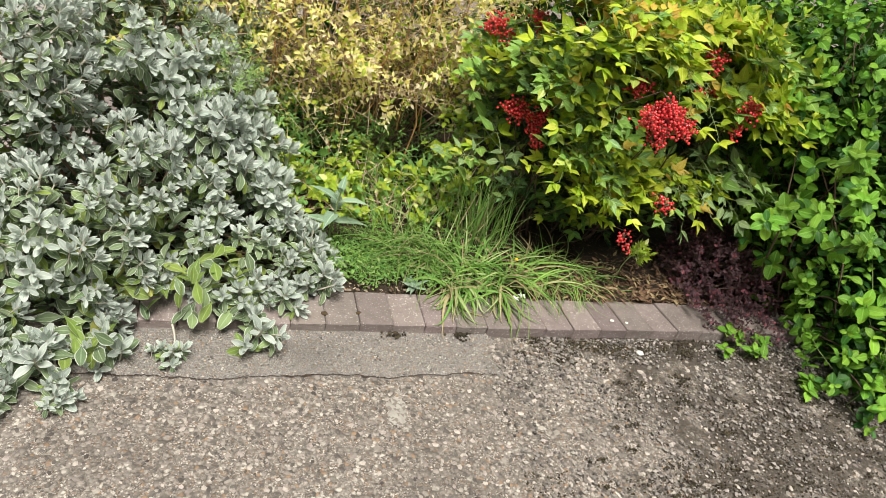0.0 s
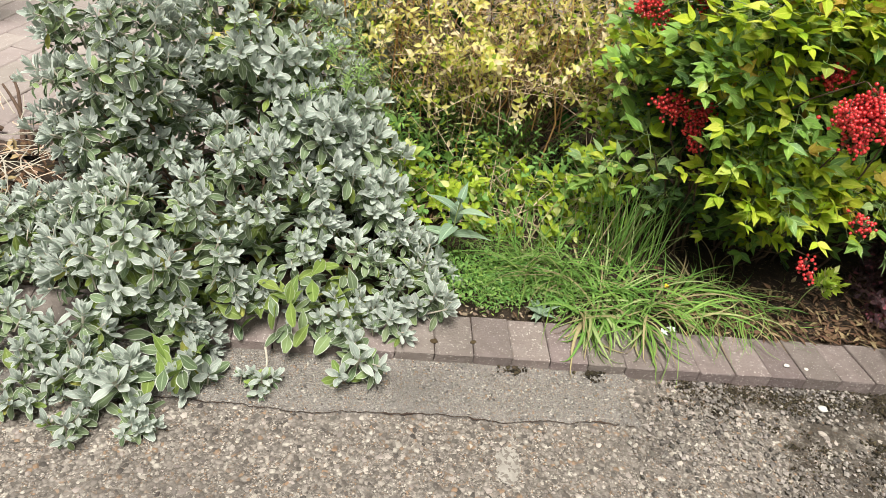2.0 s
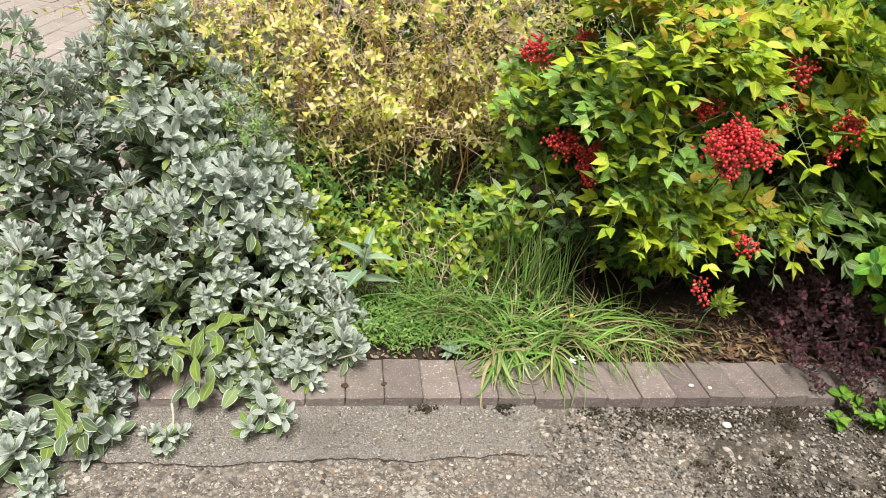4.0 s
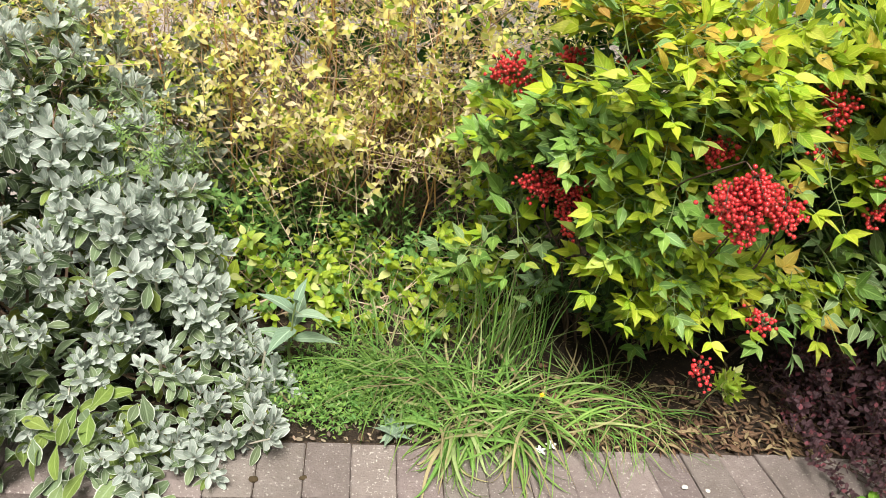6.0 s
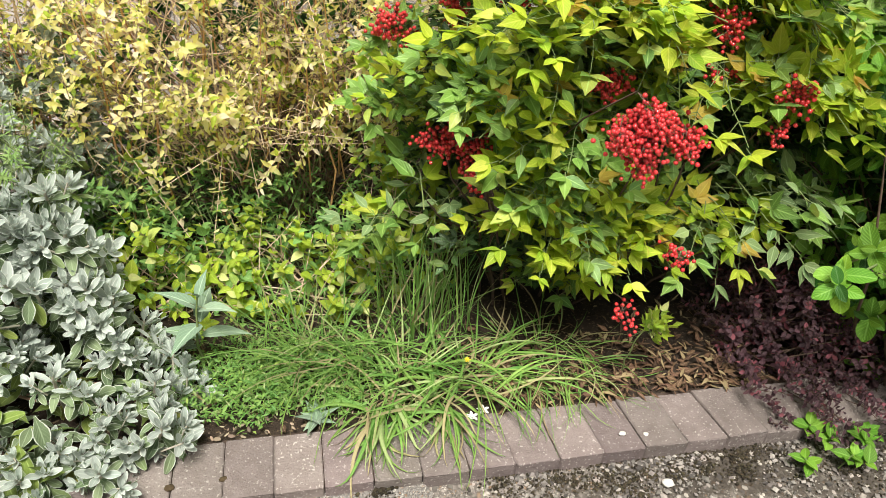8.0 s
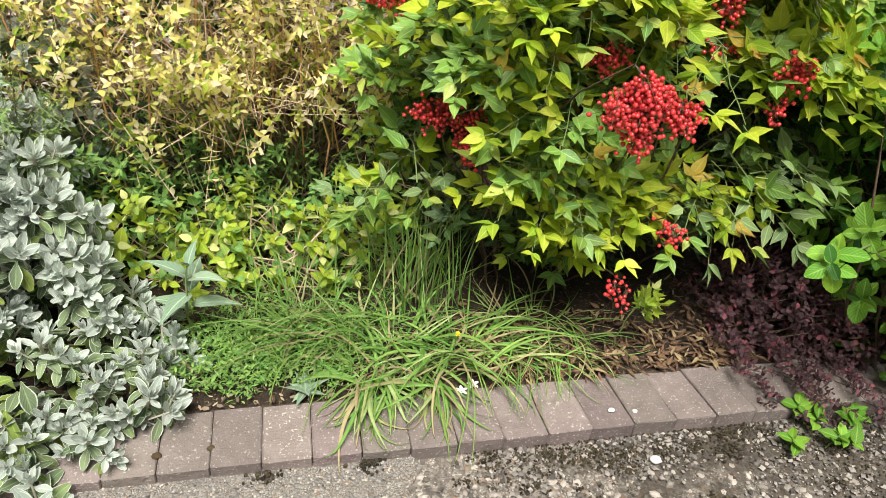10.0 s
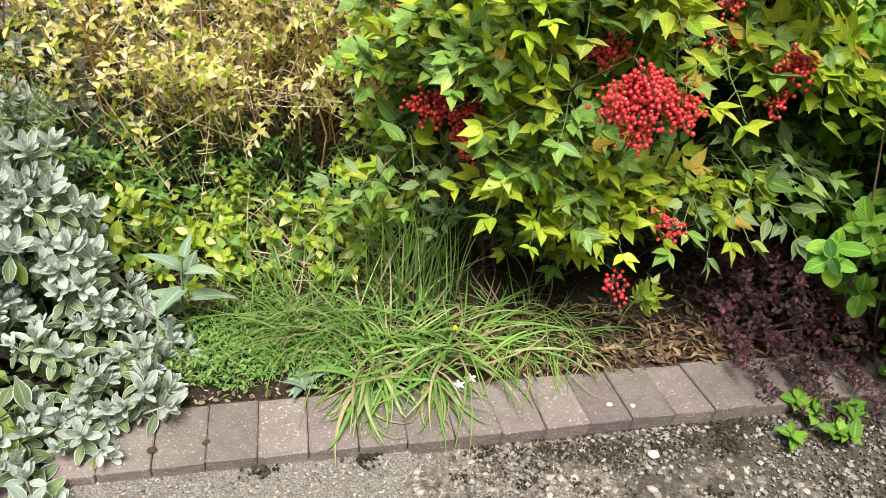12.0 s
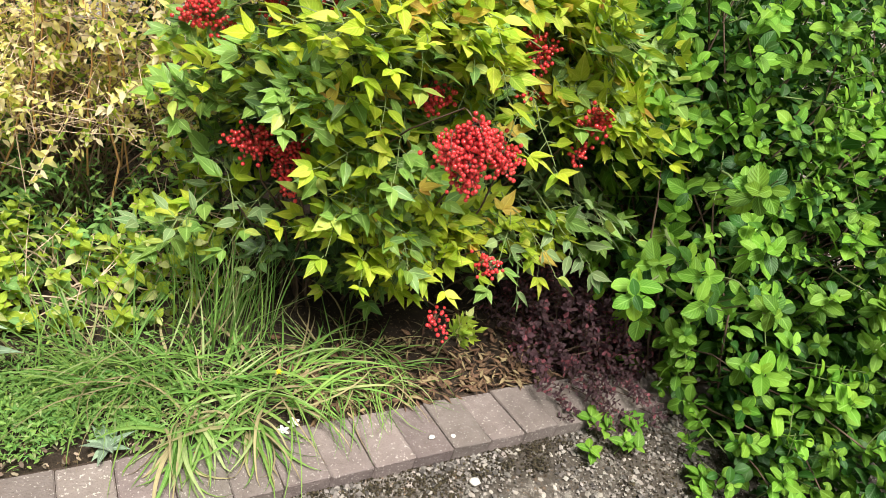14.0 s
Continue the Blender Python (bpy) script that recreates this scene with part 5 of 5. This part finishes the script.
def moss():
    rng = np.random.default_rng(33)
    g = Geo()
    kinds = [pebble(rng, 1.0, 0.45, 3, 5) for _ in range(12)]
    hearts = [(rng.uniform(0.2, 0.95), 2.672 - abs(rng.normal()) * 0.05, rng.uniform(0.018, 0.05)) for _ in range(26)]
    hearts += [(-0.195, 2.662, 0.030), (0.01, 2.662, 0.028), (-0.2, 2.668, 0.02), (0.01, 2.668, 0.02), (0.55, 2.62, 0.06), (0.66, 2.63, 0.05), (0.45, 2.63, 0.045)]
    hearts += [(rng.uniform(0.2, 1.3), rng.uniform(2.05, 2.66), rng.uniform(0.006, 0.03)) for _ in range(70)]
    for hx, hy, hr in hearts:
        for _ in range(int(2000 * hr)):
            a, r = rng.random() * 6.28, hr * abs(rng.normal()) * 0.9
            y = min(hy + 0.6 * r * math.sin(a), KERB_Y - 0.003)
            s = 0.0025 + (0.008 if hx > 0.07 else 0.013) * rng.random() ** 2.5
            g.add(kinds[rng.integers(12)], Matrix.Translation((hx + r * math.cos(a), y, 0.002 + (0.011 if hx < 0.07 else 0))) @ Matrix.Rotation(rng.random() * 6, 4, "Z") @ Matrix.Scale(s, 4))
    tagged(new("moss", g.mesh("moss", [M_MOSS])), "dark dry moss tufts along the foot of the kerb", "moss", "", "stuff")

    g = Geo()
    kinds = [pebble(rng, 1.0, 0.5, 3, 5) for _ in range(12)]
    count = 0
    while count < 15000:
        x, y = rng.uniform(0.05, 1.6), 2.68 - 1.15 * rng.random() ** 1.3
        if noise.noise((x * 5, y * 5, 3.0)) + 0.35 * noise.noise((x * 19, y * 19, 5.0)) < 0.42 - 0.55 * min(1, max(0, x - 0.05) * 1.1):
            continue
        g.add(kinds[rng.integers(12)], Matrix.Translation((x, y, -0.001)) @ Matrix.Rotation(rng.random() * 6, 4, "Z") @ Matrix.Scale(0.002 + 0.007 * rng.random() ** 3, 4))
        count += 1
    tagged(new("soil_crumbs", g.mesh("soil_crumbs", [M_MOSS])), "dark soil crumbs and grit washed onto the concrete", "dirt", "", "stuff")


moss()


def kerb_bits():
    rng = np.random.default_rng(34)
    m_white = rough_material("white_stone", (0.70, 0.66, 0.58), (0.80, 0.77, 0.70), 80.0, bump=0.3, depth=0.001, rough=0.7)
    m_brown = rough_material("brown_lichen", (0.075, 0.05, 0.025), (0.11, 0.08, 0.04), 90.0, bump=0.9, depth=0.003)
    for x, y, s, m, name, label, cat in ((0.564, 2.718, 0.017, m_white, "stone", "small white pebble lying on the kerb", "stone"), (0.618, 2.709, 0.014, m_white, "stone", "small white chip lying on the kerb", "stone"),
                                         (-0.41, 2.718, 0.022, m_brown, "lichen_spot", "round brown lichen spot on the kerb", "lichen"), (-0.306, 2.724, 0.019, m_brown, "lichen_spot", "round brown lichen spot on the kerb", "lichen"),
                                         (0.63, 2.60, 0.030, m_white, "stone", "pale flat stone in the moss", "stone"), (0.05, 2.80, 0.008, M_BERRY, "fallen_berry", "fallen red berry on the kerb", "berry")):
        g = Geo()
        g.add(pebble(rng, s, 0.4 if m is not M_BERRY else 1.0, 6, 10))
        ob = new(name, g.mesh(name, [m]))
        ob.location = (x, y, (KERB_TOP if y > KERB_Y else 0.0) + s * (0.05 if m is m_brown else 0.16))
        tagged(ob, label, cat, {"stone": "loose pale stones", "lichen": "lichen spots on the kerb"}.get(cat, ""))
    g = Geo()
    for i in range(5):
        g.add(leaf(0.016, 0.008, "oval", 4, 3, 0.3, 0.5), leaf_pose((0, 0, 0.006), i * 1.26, 0.4))
    m, n, l, p = shader("white_petal")
    l.new(mixer(n, l, grain(n, l, 150.0), (0.80, 0.80, 0.74), (0.68, 0.70, 0.62)), p.inputs["Base Color"])
    for x, y in ((0.235, 2.81), (0.265, 2.826)):
        ob = new("fallen_blossom", g.mesh("fallen_blossom", [m]))
        ob.location = (x, y, KERB_TOP)
        tagged(ob, "fallen white flower petals on the kerb edge", "petals", "fallen white petals")


kerb_bits()


def lime_stain():
    """A thin pale crust on the concrete, ragged at its rim."""
    a = np.linspace(0, 2 * np.pi, 73)
    rows = []
    for k in (0.02, 0.6, 1.0):
        r = k * (1 + 0.5 * rough_line(np.cos(a) * 0.4 + 0.3 * np.sin(2 * a), 8.0))
        rows.append(np.stack([-0.25 + 0.026 * r * np.cos(a), 2.375 + 0.045 * r * np.sin(a), 0.0042 - 0.0045 * k ** 6 + 0 * a], -1))
    v = np.array(rows)
    g = Geo()
    g.add((v.reshape(-1, 3), grid_faces(3, 73), np.zeros((219, 2))))
    tagged(new("lime_stain", g.mesh("lime_stain", [M_LIMECRUST])), "pale limy crust splashed on the concrete", "stain", "", "structure")


lime_stain()


# ---- dead stems beyond the silver shrub ----
def brush_pile():
    rng = np.random.default_rng(35)
    base = np.array((-1.72, 3.25, 0.0))
    root = thing("dead_stems", tuple(base), "heap of dry bleached stems and dead leaves", "brushwood")
    for i in range(150):
        a = np.array((rng.normal() * 0.16, rng.normal() * 0.14, 0.03 + rng.random() * 0.15))
        w = rng.random() * 6.28
        limb(rng, "dry_stem", root, a, a + np.array((math.cos(w), math.sin(w), rng.normal() * 0.25)) * rng.uniform(0.06, 0.2), rng.uniform(0.0012, 0.003), 0.001, M_FELTSTEM if i % 5 else M_TWIG, 0.15, 4, 5)
    for a, b in (((-0.10, 0.32, 0.02), (-0.16, 0.36, 0.2)), ((-0.08, 0.3, 0.05), (-0.2, 0.3, 0.12)), ((0.0, 0.25, 0.05), (-0.08, 0.42, 0.18)), ((0.05, 0.2, 0.05), (-0.1, 0.40, 0.16))):
        limb(rng, "dead_branch", root, a, b, 0.008, 0.004, M_STEM, 0.05)
    pts = np.stack([rng.normal(size=160) * 0.16, rng.normal(size=160) * 0.14, rng.uniform(0.02, 0.13, 160)], 1)
    tagged(child("dead_foliage", scatter_leaves(rng, pts, lambda r: leaf(0.05, 0.015, "lance", 4, 3, 0.5, 1.0), [M_DRYLEAF], "dead_foliage"), root), kind="stuff")


brush_pile()


# ---- block paving and post beyond the bed ----
def paving():
    rng = np.random.default_rng(36)
    root = thing("paving", (-2.0, 3.9, 0), "pinkish-grey block paving laid in staggered rows", "paving", "", "structure")
    turn = Matrix.Rotation(radians(73), 4, "Z")
    kinds = []
    for _ in range(4):
        me = block_mesh("paving_block", 0.197, 0.097, 0.06, 0.004, M_PAVER)
        for vert in me.vertices:
            vert.co += Vector(rng.normal(size=3)) * 0.0006
        kinds.append(me)
    bedding = Geo()
    v = np.array([(-1.9, -0.45, 0.022), (1.3, -0.45, 0.022), (1.3, 3.1, 0.022), (-1.9, 3.1, 0.022)])
    bedding.add((v, np.array([[0, 1, 2, 3]]), np.zeros((4, 2))))
    child("joint_bed", bedding.mesh("joint_bed", [M_JOINT], False), root)
    rest = Geo()
    cube = np.array([(x, y, z) for z in (-0.03, 0.03) for y in (-0.0485, 0.0485) for x in (-0.0985, 0.0985)])
    faces = np.array([[4, 5, 7, 6], [0, 1, 5, 4], [1, 3, 7, 5], [3, 2, 6, 7], [2, 0, 4, 6]])
    near = 0
    for r in range(-16, 34):
        for c in range(-10, 18):
            p = turn @ Vector((c * 0.2 + 0.1 * (r % 2), r * 0.1 - 0.5, 0))
            if not (-1.85 < p.x < 1.25 and -0.4 < p.y < 3.0):
                continue
            m = Matrix.Translation((p.x, p.y, 0.0 + rng.normal() * 0.0012)) @ turn @ Matrix.Rotation(rng.normal() * 0.008, 4, "X")
            if -1.0 < p.x < 0.75 and p.y < 2.1 and near < 300:
                child("paving_block", kinds[rng.integers(4)], root, m)
                near += 1
            else:
                rest.add((cube, faces, np.zeros((8, 2))), m)
    tagged(child("far_paving", rest.mesh("far_paving", [M_PAVER], False), root), kind="stuff")


paving()


def wooden_post():
    root = thing("wooden_post", (-2.30, 4.36, 0.03), "dark brown stained square wooden post on the paving", "post")
    child("shaft", block_mesh("shaft", 0.1, 0.1, 0.9, 0.006, M_WOOD), root, Matrix.Translation((0, 0, 0.45)))
    child("cap", block_mesh("cap", 0.115, 0.115, 0.03, 0.008, M_WOOD), root, Matrix.Translation((0, 0, 0.912)))


wooden_post()
